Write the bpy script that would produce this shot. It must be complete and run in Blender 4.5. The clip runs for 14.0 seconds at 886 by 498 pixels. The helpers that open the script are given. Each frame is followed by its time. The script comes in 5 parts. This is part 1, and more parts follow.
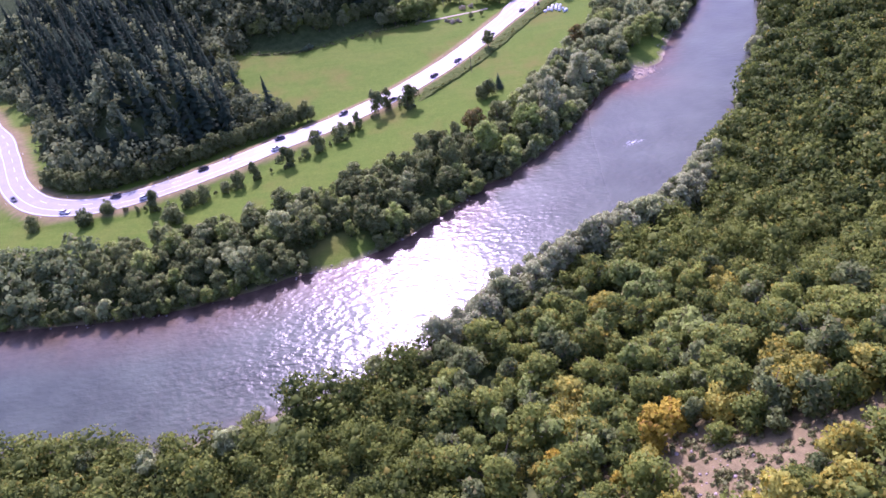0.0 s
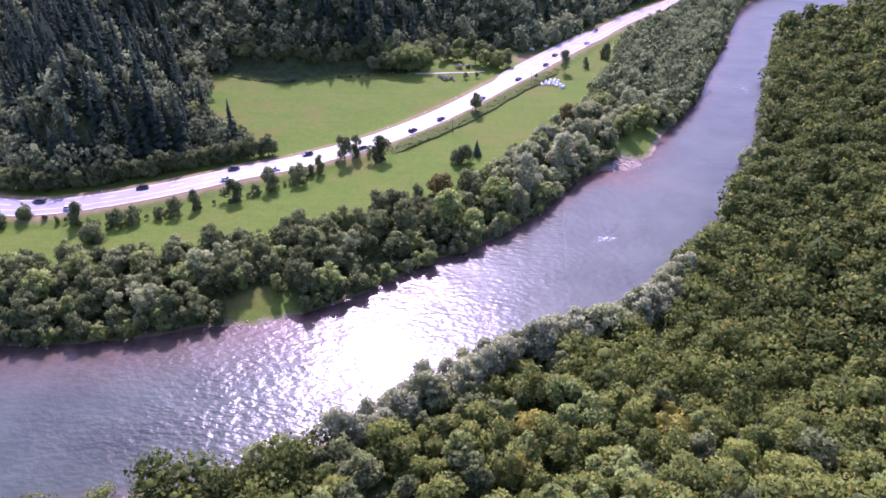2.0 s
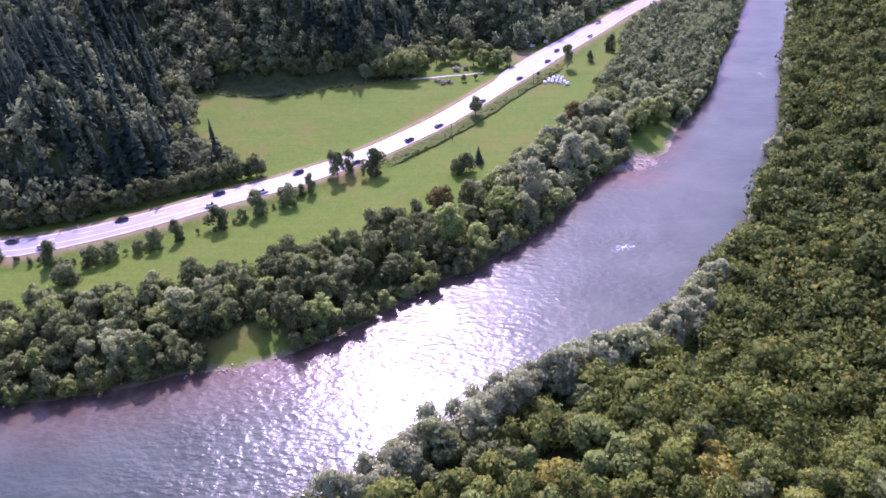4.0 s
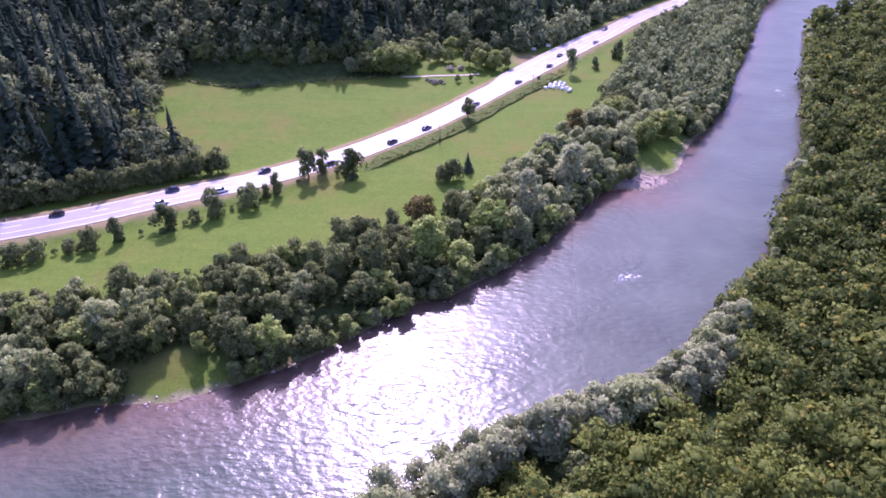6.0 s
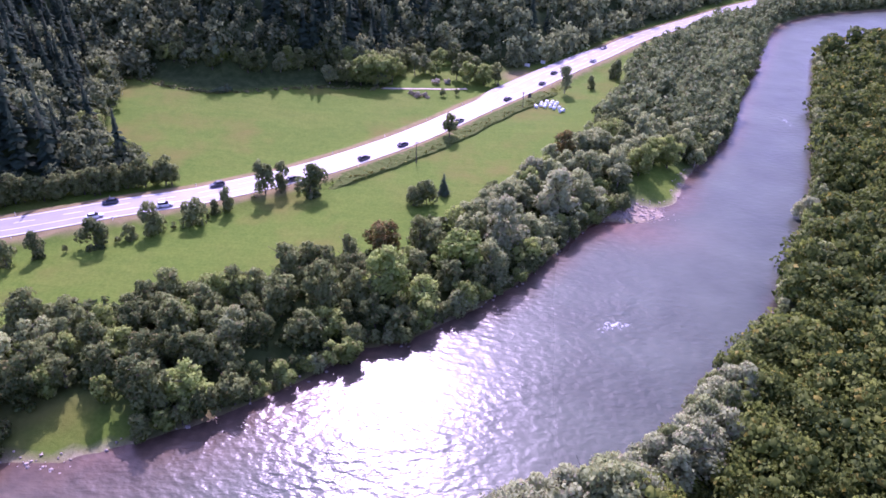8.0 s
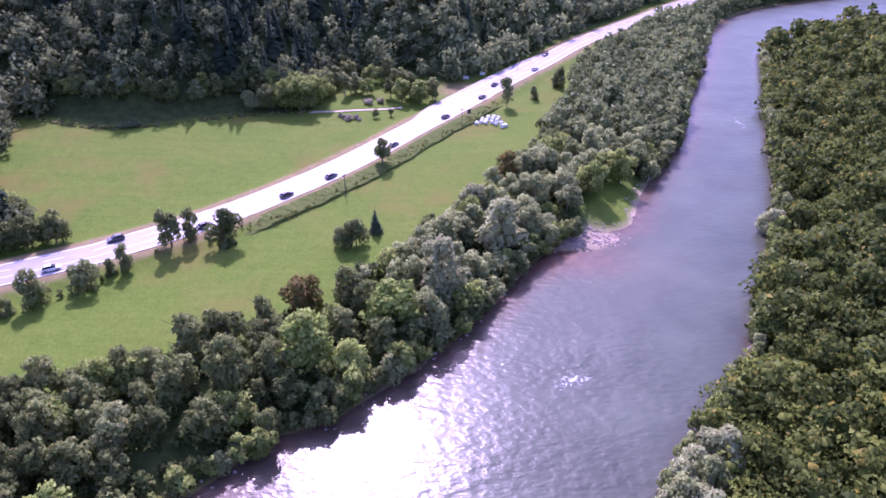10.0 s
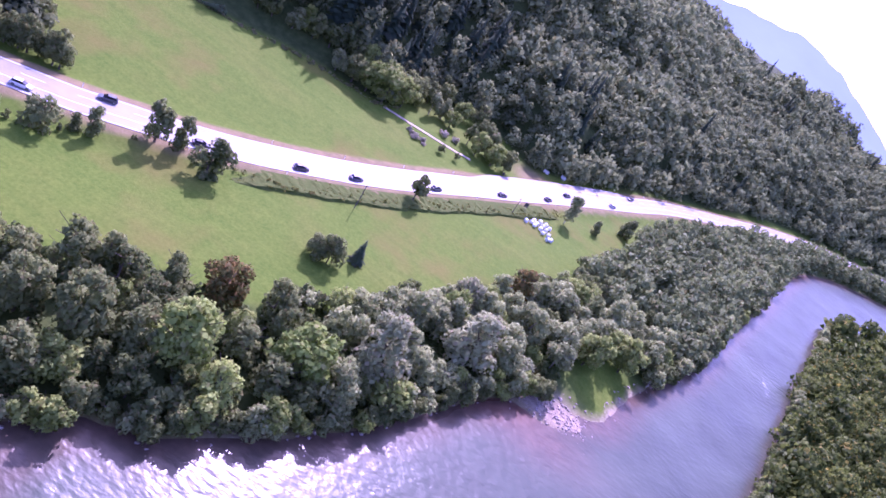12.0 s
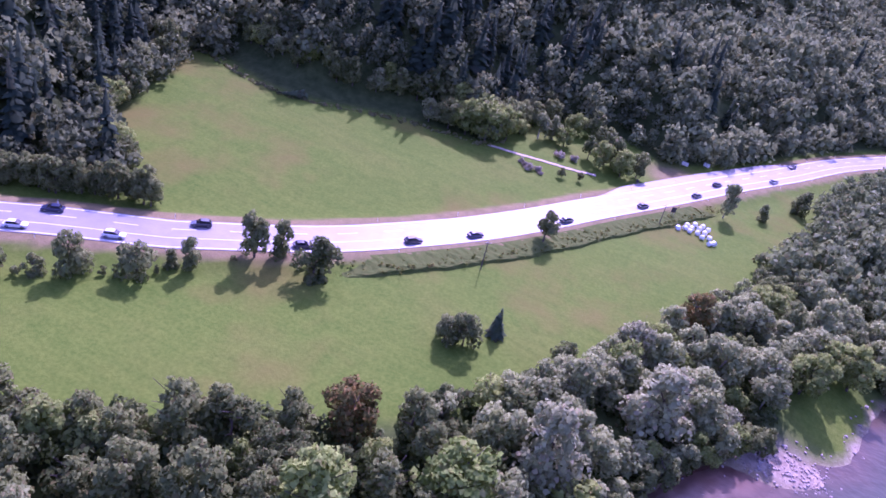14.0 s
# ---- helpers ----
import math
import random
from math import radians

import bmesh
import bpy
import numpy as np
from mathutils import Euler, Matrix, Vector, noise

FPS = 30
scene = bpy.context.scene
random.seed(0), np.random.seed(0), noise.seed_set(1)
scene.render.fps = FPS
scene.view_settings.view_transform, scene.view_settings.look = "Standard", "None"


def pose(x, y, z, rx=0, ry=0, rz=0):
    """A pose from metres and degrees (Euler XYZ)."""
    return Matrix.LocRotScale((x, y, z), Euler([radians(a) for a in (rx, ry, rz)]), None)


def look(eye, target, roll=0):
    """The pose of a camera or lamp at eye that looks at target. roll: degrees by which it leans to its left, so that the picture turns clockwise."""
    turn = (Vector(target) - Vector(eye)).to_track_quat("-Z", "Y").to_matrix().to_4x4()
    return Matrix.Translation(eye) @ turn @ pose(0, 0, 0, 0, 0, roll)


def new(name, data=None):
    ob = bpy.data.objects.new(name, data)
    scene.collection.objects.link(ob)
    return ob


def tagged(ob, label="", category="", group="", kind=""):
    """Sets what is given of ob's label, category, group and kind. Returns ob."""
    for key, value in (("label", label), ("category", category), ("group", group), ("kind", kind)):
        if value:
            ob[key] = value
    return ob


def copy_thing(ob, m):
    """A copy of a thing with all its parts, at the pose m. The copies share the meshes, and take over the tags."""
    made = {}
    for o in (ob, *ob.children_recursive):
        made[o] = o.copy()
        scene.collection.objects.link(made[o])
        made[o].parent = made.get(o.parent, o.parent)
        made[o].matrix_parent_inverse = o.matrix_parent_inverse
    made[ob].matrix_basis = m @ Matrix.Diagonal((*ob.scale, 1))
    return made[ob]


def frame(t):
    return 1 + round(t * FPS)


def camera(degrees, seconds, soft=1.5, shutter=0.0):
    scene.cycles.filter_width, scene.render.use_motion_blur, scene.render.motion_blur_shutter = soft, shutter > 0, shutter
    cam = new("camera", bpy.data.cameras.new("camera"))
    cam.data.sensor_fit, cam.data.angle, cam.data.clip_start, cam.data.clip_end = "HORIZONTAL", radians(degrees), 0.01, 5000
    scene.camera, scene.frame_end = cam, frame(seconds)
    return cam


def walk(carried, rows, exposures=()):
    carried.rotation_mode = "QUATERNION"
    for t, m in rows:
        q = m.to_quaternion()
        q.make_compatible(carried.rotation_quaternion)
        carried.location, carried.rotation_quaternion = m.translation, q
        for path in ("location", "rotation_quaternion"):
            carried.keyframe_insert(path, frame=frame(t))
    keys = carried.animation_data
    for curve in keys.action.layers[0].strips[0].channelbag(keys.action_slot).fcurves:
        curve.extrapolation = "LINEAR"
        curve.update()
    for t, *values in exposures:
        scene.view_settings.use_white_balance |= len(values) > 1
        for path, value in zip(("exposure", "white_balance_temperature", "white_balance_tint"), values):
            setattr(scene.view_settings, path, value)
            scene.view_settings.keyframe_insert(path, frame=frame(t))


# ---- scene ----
cam = camera(66.0, 14.0, soft=1.65)
PATH = [
    (0, (-1.688, -9.344, 121.962), (-1.938, -7.748, 120.783), -11.5),
    (0.5, (2.047, -2.811, 119.824), (1.807, -1.152, 118.733), -1.8),
    (1, (4.701, 3.622, 117.717), (4.511, 5.274, 116.605), -0.8),
    (1.5, (7.093, 9.089, 115.997), (7.023, 10.726, 114.850), 8.1),
    (2, (8.610, 14.206, 114.770), (8.411, 15.887, 113.705), -0.8),
    (2.5, (9.305, 19.453, 113.329), (9.155, 21.097, 112.199), 4.6),
    (3, (9.580, 24.685, 112.010), (9.442, 26.390, 110.974), 0.4),
    (3.5, (9.916, 29.195, 110.531), (9.718, 30.863, 109.446), 2.0),
    (4, (9.702, 33.418, 108.642), (9.464, 35.100, 107.587), -4.8),
    (6.5, (10.033, 65.226, 94.116), (9.847, 66.922, 93.072), 1.9),
    (7, (11.255, 70.924, 92.053), (11.106, 72.586, 90.951), 6.8),
    (7.5, (12.799, 76.466, 90.360), (12.648, 78.184, 89.348), 0.4),
    (8, (14.744, 81.593, 89.067), (14.544, 83.313, 88.065), 1.3),
    (8.5, (16.735, 87.037, 88.060), (16.634, 88.758, 87.046), -1.6),
    (11, (19.788, 118.423, 85.508), (19.721, 120.178, 84.550), 1.2),
    (11.5, (20.038, 124.761, 84.680), (19.962, 126.527, 83.743), 20.8),
    (12, (19.797, 131.145, 83.597), (19.649, 132.933, 82.712), 33.4),
    (12.5, (18.839, 137.754, 82.554), (18.476, 139.529, 81.705), 12.1),
    (13, (17.724, 143.765, 81.909), (17.382, 145.503, 80.979), 15.9),
    (13.5, (16.355, 149.233, 81.265), (15.940, 150.951, 80.329), 18.3),
    (14, (14.293, 154.381, 80.463), (13.757, 156.043, 79.487), 13.4),
]
walk(cam, [(t, look(eye, target, roll)) for t, eye, target, roll in PATH], exposures=[(0, 1.3, 5470, 68), (7, 1.28, 5420, 72), (11, 1.39, 5330, 81), (12, 1.54, 5190, 88), (13, 1.4, 5120, 94), (14, 1.21, 5090, 96)])

# ---------- world, sun, exposure ----------
SUN_ELEV, SUN_AZ = 44.5, -12.5
world = bpy.data.worlds.new("sky")
scene.world = world
world.use_nodes = True
wn = world.node_tree
wn.nodes.clear()
sky = wn.nodes.new("ShaderNodeTexSky")
sky.sky_type, sky.sun_disc = "NISHITA", False
sky.sun_elevation, sky.sun_rotation = radians(SUN_ELEV), radians(SUN_AZ)
sky.dust_density, sky.air_density = 1.5, 1.0
background = wn.nodes.new("ShaderNodeBackground")
background.inputs["Strength"].default_value = 0.15
world_out = wn.nodes.new("ShaderNodeOutputWorld")
wn.links.new(sky.outputs["Color"], background.inputs["Color"])
wn.links.new(background.outputs["Background"], world_out.inputs["Surface"])

sun_data = bpy.data.lights.new("sun", "SUN")
sun_data.energy, sun_data.angle, sun_data.color = 2.75, radians(0.55), (1.0, 0.955, 0.88)
sun = new("sun", sun_data)
ce = math.cos(radians(SUN_ELEV))
sun.matrix_world = look((400 * ce * math.sin(radians(SUN_AZ)), 400 * ce * math.cos(radians(SUN_AZ)), 400 * math.sin(radians(SUN_ELEV))), (0, 0, 0))


# ---------- node helpers ----------
def material(name):
    m = bpy.data.materials.new(name)
    m.use_nodes = True
    nt = m.node_tree
    nt.nodes.clear()
    out = nt.nodes.new("ShaderNodeOutputMaterial")
    bsdf = nt.nodes.new("ShaderNodeBsdfPrincipled")
    nt.links.new(bsdf.outputs[0], out.inputs[0])
    return m, nt, bsdf, out


def node(nt, kind, inputs=None, operation="", attribute_name=""):
    n = nt.nodes.new(kind)
    if operation:
        n.operation = operation
    if attribute_name:
        n.attribute_name = attribute_name
    for k, v in (inputs or {}).items():
        if isinstance(v, bpy.types.NodeSocket):
            nt.links.new(v, n.inputs[k])
        else:
            n.inputs[k].default_value = v
    return n


def ramp(nt, fac, stops):
    n = nt.nodes.new("ShaderNodeValToRGB")
    els = n.color_ramp.elements
    while len(els) < len(stops):
        els.new(0.5)
    for e, (p, c) in zip(els, stops):
        e.position, e.color = p, (*c, 1)
    nt.links.new(fac, n.inputs[0])
    return n.outputs[0]


def mix(nt, fac, a, b, blend="MIX"):
    n = nt.nodes.new("ShaderNodeMix")
    n.data_type, n.blend_type = "RGBA", blend
    for i, v in ((0, fac), (6, a), (7, b)):
        if isinstance(v, bpy.types.NodeSocket):
            nt.links.new(v, n.inputs[i])
        elif i:
            n.inputs[i].default_value = (*v, 1)
        else:
            n.inputs[i].default_value = v
    return n.outputs[2]


def noise_tex(nt, scale, detail=4.0, rough=0.55, vector=None):
    n = node(nt, "ShaderNodeTexNoise", {"Scale": scale, "Detail": detail, "Roughness": rough})
    if vector is None:
        vector = node(nt, "ShaderNodeNewGeometry").outputs["Position"]
    nt.links.new(vector, n.inputs["Vector"])
    return n.outputs["Fac"]


def bump(nt, bsdf, height, strength, distance):
    b = node(nt, "ShaderNodeBump", {"Strength": strength, "Distance": distance, "Height": height})
    nt.links.new(b.outputs[0], bsdf.inputs["Normal"])
    return b


def plain(name, colour, rough=0.6, metal=0.0, vary=0.15, scale=3.0):
    """A paint, wood or stone with two scales of variation."""
    m, nt, bsdf, out = material(name)
    dark = tuple(c * (1 - vary) for c in colour)
    light = tuple(min(1, c * (1 + vary)) for c in colour)
    co = node(nt, "ShaderNodeTexCoord").outputs["Object"]
    base = ramp(nt, noise_tex(nt, scale, 5, 0.6, co), [(0.3, dark), (0.7, light)])
    nt.links.new(base, bsdf.inputs["Base Color"])
    bsdf.inputs["Roughness"].default_value, bsdf.inputs["Metallic"].default_value = rough, metal
    return m


def foliage(name, dark, light, dry, translucent=0.28, rough=0.6, tint_attr=False, dry_amount=0.12, leafy=0.48):
    """Leaves: tint from tree to tree, from clump to clump and from leaf to leaf; light shines through a little."""
    m, nt, bsdf, out = material(name)
    geo = node(nt, "ShaderNodeNewGeometry")
    if tint_attr:
        own = node(nt, "ShaderNodeAttribute", attribute_name="tint").outputs["Fac"]
    else:
        own = node(nt, "ShaderNodeObjectInfo").outputs["Random"]
    clump = noise_tex(nt, 0.55, 3, 0.6)
    a = node(nt, "ShaderNodeMath", {0: own, 1: 0.55}, operation="MULTIPLY").outputs[0]
    b = node(nt, "ShaderNodeMath", {0: clump, 1: 0.45, 2: a}, operation="MULTIPLY_ADD").outputs[0]
    c = node(nt, "ShaderNodeMath", {0: geo.outputs["Random Per Island"], 1: leafy, 2: b}, operation="MULTIPLY_ADD").outputs[0]
    base = ramp(nt, c, [(0.2, dark), (0.97, light)])
    leaf_dry = node(nt, "ShaderNodeMath", {0: geo.outputs["Random Per Island"], 1: dry_amount}, operation="LESS_THAN").outputs[0]
    base = mix(nt, leaf_dry, base, dry)
    nt.links.new(base, bsdf.inputs["Base Color"])
    bsdf.inputs["Roughness"].default_value = rough
    bsdf.inputs["Specular IOR Level"].default_value = 0.09 if rough < 0.8 else 0.05
    tr = node(nt, "ShaderNodeBsdfTranslucent", {"Color": base})
    ms = node(nt, "ShaderNodeMixShader", {0: translucent, 1: bsdf.outputs[0], 2: tr.outputs[0]})
    nt.links.new(ms.outputs[0], out.inputs[0])
    return m


# ---------- materials ----------
LEAF = {
    "willow": foliage("leaves_willow", (0.15, 0.195, 0.07), (0.42, 0.48, 0.2), (0.36, 0.35, 0.15), 0.48),
    "broad": foliage("leaves_broad", (0.05, 0.086, 0.026), (0.25, 0.3, 0.1), (0.2, 0.2, 0.07), 0.48),
    "light": foliage("leaves_light", (0.125, 0.195, 0.038), (0.345, 0.42, 0.11), (0.28, 0.29, 0.09), 0.48),
    "brown": foliage("leaves_brown", (0.075, 0.08, 0.02), (0.18, 0.175, 0.045), (0.21, 0.145, 0.04), 0.4, dry_amount=0.35),
    "conifer": foliage("needles", (0.05, 0.08, 0.04), (0.12, 0.17, 0.08), (0.1, 0.11, 0.05), 0.35, 0.85),
    "scrub": foliage("leaves_scrub", (0.05, 0.09, 0.022), (0.27, 0.325, 0.064), (0.34, 0.3, 0.05), 0.48, dry_amount=0.1),
    "yellowing": foliage("leaves_yellowing", (0.12, 0.135, 0.025), (0.42, 0.41, 0.075), (0.45, 0.36, 0.05), 0.48, dry_amount=0.2),
    "yellow": foliage("leaves_yellow", (0.26, 0.21, 0.025), (0.55, 0.43, 0.05), (0.45, 0.29, 0.05), 0.45),
    "silver": foliage("leaves_silver", (0.19, 0.228, 0.1), (0.43, 0.475, 0.225), (0.42, 0.4, 0.22), 0.45),
    "bright": foliage("leaves_bright", (0.165, 0.26, 0.046), (0.41, 0.5, 0.135), (0.3, 0.33, 0.1), 0.48),
    "road": foliage("leaves_roadside", (0.048, 0.085, 0.025), (0.26, 0.31, 0.11), (0.22, 0.23, 0.09), 0.5),
    "purple": foliage("twigs_purple", (0.28, 0.26, 0.18), (0.5, 0.45, 0.34), (0.28, 0.31, 0.15), 0.45),
}
LEAF_STUFF = {
    "near": foliage("leaves_slope", (0.034, 0.066, 0.016), (0.215, 0.26, 0.048), (0.28, 0.25, 0.045), 0.45, tint_attr=True, dry_amount=0.05),
    "broad": foliage("leaves_hill", (0.064, 0.09, 0.042), (0.3, 0.355, 0.155), (0.2, 0.21, 0.08), 0.42, 0.85, tint_attr=True, dry_amount=0.05, leafy=0.3),
    "conifer": foliage("needles_hill", (0.018, 0.034, 0.02), (0.055, 0.085, 0.045), (0.05, 0.065, 0.035), 0.25, 0.85, tint_attr=True),
}
BARK = plain("bark", (0.11, 0.085, 0.065), 0.9, 0, 0.35, 6)
BARK_PALE = plain("bark_pale", (0.3, 0.27, 0.22), 0.9, 0, 0.3, 6)


def asphalt_material():
    m, nt, bsdf, out = material("asphalt")
    wide = noise_tex(nt, 0.25, 4, 0.6)
    fine = noise_tex(nt, 9.0, 3, 0.7)
    base = ramp(nt, wide, [(0.3, (0.2, 0.185, 0.17)), (0.7, (0.27, 0.25, 0.225))])
    base = mix(nt, 0.25, base, ramp(nt, fine, [(0.35, (0.12, 0.12, 0.12)), (0.65, (0.36, 0.35, 0.34))]))
    nt.links.new(base, bsdf.inputs["Base Color"])
    bsdf.inputs["Roughness"].default_value = 0.5
    bsdf.inputs["Specular IOR Level"].default_value = 0.5
    bump(nt, bsdf, fine, 0.3, 0.02)
    return m


ASPHALT = asphalt_material()
PAINT_WHITE = plain("road_paint", (0.78, 0.78, 0.76), 0.6, 0, 0.1, 8)


def ground_material():
    """Meadow, upper field, woodland floor, bare earth, gravel: by the masks in the mesh."""
    m, nt, bsdf, out = material("ground_cover")
    attr = lambda s: node(nt, "ShaderNodeAttribute", attribute_name=s).outputs["Fac"]
    pos = node(nt, "ShaderNodeNewGeometry").outputs["Position"]
    wide = noise_tex(nt, 0.035, 5, 0.6)
    mid = noise_tex(nt, 0.35, 5, 0.65)
    fine = noise_tex(nt, 4.5, 4, 0.7)
    stretch = node(nt, "ShaderNodeMapping", {"Vector": pos, "Rotation": (0, 0, radians(-52)), "Scale": (0.03, 0.5, 1)}).outputs[0]
    swath = noise_tex(nt, 1.0, 4, 0.6, stretch)
    grass = ramp(nt, wide, [(0.34, (0.085, 0.147, 0.012)), (0.5, (0.116, 0.163, 0.016)), (0.66, (0.175, 0.168, 0.03))])
    grass = mix(nt, 0.35, grass, ramp(nt, swath, [(0.36, (0.06, 0.126, 0.009)), (0.62, (0.158, 0.2, 0.025))]))
    grass = mix(nt, 0.3, grass, ramp(nt, mid, [(0.36, (0.054, 0.112, 0.008)), (0.64, (0.15, 0.198, 0.024))]))
    grass = mix(nt, 0.28, grass, ramp(nt, fine, [(0.35, (0.042, 0.085, 0.012)), (0.65, (0.135, 0.185, 0.035))]))
    tuft = noise_tex(nt, 1.3, 3, 0.6)
    grass = mix(nt, 0.3, grass, ramp(nt, tuft, [(0.38, (0.038, 0.095, 0.01)), (0.62, (0.12, 0.185, 0.03))]))
    patch = node(nt, "ShaderNodeMapRange", {"Value": noise_tex(nt, 0.022, 4, 0.6), "From Min": 0.52, "From Max": 0.66, "To Max": 0.6}).outputs[0]
    grass = mix(nt, patch, grass, (0.165, 0.13, 0.034))
    floor_ = ramp(nt, mid, [(0.3, (0.03, 0.05, 0.014)), (0.7, (0.075, 0.1, 0.03))])
    earth = ramp(nt, mid, [(0.3, (0.13, 0.105, 0.04)), (0.7, (0.28, 0.205, 0.09))])
    earth = mix(nt, 0.4, earth, ramp(nt, fine, [(0.3, (0.1, 0.09, 0.04)), (0.7, (0.37, 0.28, 0.17))]))
    stones = node(nt, "ShaderNodeTexVoronoi", {"Vector": pos, "Scale": 1.3}).outputs["Color"]
    gravel = mix(nt, 0.5, ramp(nt, fine, [(0.3, (0.2, 0.15, 0.1)), (0.7, (0.44, 0.36, 0.26))]), ramp(nt, stones, [(0.2, (0.22, 0.165, 0.11)), (0.8, (0.5, 0.41, 0.3))]))
    base = mix(nt, attr("wood"), grass, floor_)
    base = mix(nt, attr("earth"), base, earth)
    base = mix(nt, attr("gravel"), base, gravel)
    nt.links.new(base, bsdf.inputs["Base Color"])
    bsdf.inputs["Roughness"].default_value = 0.85
    bsdf.inputs["Specular IOR Level"].default_value = 0.06
    h = mix(nt, 0.5, fine, tuft)
    bump(nt, bsdf, h, 0.6, 0.25)
    return m


def water_material():
    m, nt, bsdf, out = material("river_water")
    pos = node(nt, "ShaderNodeNewGeometry").outputs["Position"]
    shallow = node(nt, "ShaderNodeAttribute", attribute_name="shallow").outputs["Fac"]
    rough_attr = node(nt, "ShaderNodeAttribute", attribute_name="riffle").outputs["Fac"]
    bed = ramp(nt, noise_tex(nt, 0.3, 4, 0.6), [(0.3, (0.085, 0.04, 0.024)), (0.7, (0.17, 0.095, 0.06))])
    deep = ramp(nt, noise_tex(nt, 0.05, 3, 0.6), [(0.3, (0.034, 0.048, 0.03)), (0.7, (0.068, 0.09, 0.058))])
    foam = node(nt, "ShaderNodeAttribute", attribute_name="foam").outputs["Fac"]
    f1 = node(nt, "ShaderNodeMath", {0: noise_tex(nt, 1.5, 4, 0.7), 1: foam}, operation="MULTIPLY").outputs[0]
    f2 = node(nt, "ShaderNodeMapRange", {"Value": f1, "From Min": 0.34, "From Max": 0.46}).outputs[0]
    nt.links.new(mix(nt, f2, mix(nt, shallow, deep, bed), (0.75, 0.75, 0.78)), bsdf.inputs["Base Color"])
    ruffle = node(nt, "ShaderNodeAttribute", attribute_name="ruffle").outputs["Fac"]
    gusts = node(nt, "ShaderNodeMapRange", {"Value": noise_tex(nt, 0.06, 4, 0.6), "From Min": 0.3, "From Max": 0.7, "To Min": 0.75, "To Max": 1.2}).outputs[0]
    wind = node(nt, "ShaderNodeMath", {0: ruffle, 1: gusts}, operation="MULTIPLY").outputs[0]
    nt.links.new(node(nt, "ShaderNodeMath", {0: wind, 1: 0.16, 2: 0.27}, operation="MULTIPLY_ADD").outputs[0], bsdf.inputs["Roughness"])
    bsdf.inputs["IOR"].default_value = 1.33
    # ripples of about a metre, finer ones on them, and slow swells that break the glitter up into patches
    flow = node(nt, "ShaderNodeMapping", {"Vector": pos, "Rotation": (0, 0, radians(-20)), "Scale": (0.62, 1.0, 1)}).outputs[0]
    w1 = noise_tex(nt, 0.75, 1.5, 0.45, flow)
    w2 = noise_tex(nt, 1.9, 1.5, 0.5, flow)
    w3 = noise_tex(nt, 0.1, 3, 0.55, flow)
    h = node(nt, "ShaderNodeMath", {0: w2, 1: 0.26, 2: w1}, operation="MULTIPLY_ADD").outputs[0]
    h = node(nt, "ShaderNodeMath", {0: w3, 1: 1.3, 2: h}, operation="MULTIPLY_ADD").outputs[0]
    amp = node(nt, "ShaderNodeMath", {0: rough_attr, 1: 1.5, 2: 0.75}, operation="MULTIPLY_ADD").outputs[0]
    patches = node(nt, "ShaderNodeMapRange", {"Value": noise_tex(nt, 0.045, 3, 0.6), "From Min": 0.35, "From Max": 0.65, "To Min": 0.7, "To Max": 1.3}).outputs[0]
    amp = node(nt, "ShaderNodeMath", {0: amp, 1: patches}, operation="MULTIPLY").outputs[0]
    h2 = node(nt, "ShaderNodeMath", {0: h, 1: amp}, operation="MULTIPLY").outputs[0]
    bump(nt, bsdf, h2, 0.5, 0.32)
    return m


GROUND = ground_material()
WATER = water_material()

# ---------- the plan ----------
LEFT_BANK = [(-3000, 900), (-900, 330), (-400, 210), (-280, 162), (-200, 143), (-169, 142), (-130, 141.5), (-112, 143), (-95, 146.5), (-84, 150), (-75, 154.5),
             (-60, 156.5), (-50, 162), (-41, 168), (-33, 175), (-25, 183), (-15, 195), (-7, 198), (0, 206), (8, 214), (16, 225), (24, 238),
             (34, 256), (44, 268), (56, 274), (63, 278), (72, 303), (92, 342), (108, 390), (132, 452), (157, 520), (182, 572), (240, 622), (400, 690), (700, 740), (3500, 900)]
RIGHT_BANK = [(-3000, 760), (-900, 210), (-400, 110), (-260, 86), (-160, 90), (-121, 92), (-95, 90), (-74, 96), (-48, 106), (-34, 114), (-14, 132), (7, 150),
              (23, 159), (45, 173), (60, 197), (72, 210), (84, 236), (100, 270), (113, 303), (130, 356), (152, 422), (172, 478), (212, 520), (300, 560),
              (450, 600), (700, 640), (3500, 780)]
ROAD = [(-3000, 1100), (-600, 470), (-330, 345), (-262, 292), (-237, 262), (-215, 232), (-195, 214), (-176, 207), (-158, 207), (-140, 213), (-118, 225), (-97, 239.5),
        (-88, 245), (-77, 251.5), (-68, 259), (-58, 267.5), (-48, 277.5), (-38, 290), (-27, 305), (-16, 323), (-4, 345), (11, 371), (32, 409), (52, 443),
        (78, 489), (122, 549), (170, 612), (240, 672), (400, 735), (700, 785), (3500, 950)]
# where the wooded hillside begins, behind road and field
FOOT = [(-3000, 1120), (-600, 490), (-330, 365), (-255, 312), (-222, 270), (-200, 240), (-180, 226), (-155, 224), (-130, 240), (-112, 252), (-96, 262), (-108, 268), (-124, 280),
        (-140, 318), (-151, 345), (-122, 339), (-104, 340), (-78, 354), (-46, 364), (-44, 386), (-36, 408), (-8, 416), (6, 408), (24, 424), (44, 456), (70, 500), (112, 560), (160, 628),
        (236, 690), (400, 752), (700, 800), (3500, 970)]
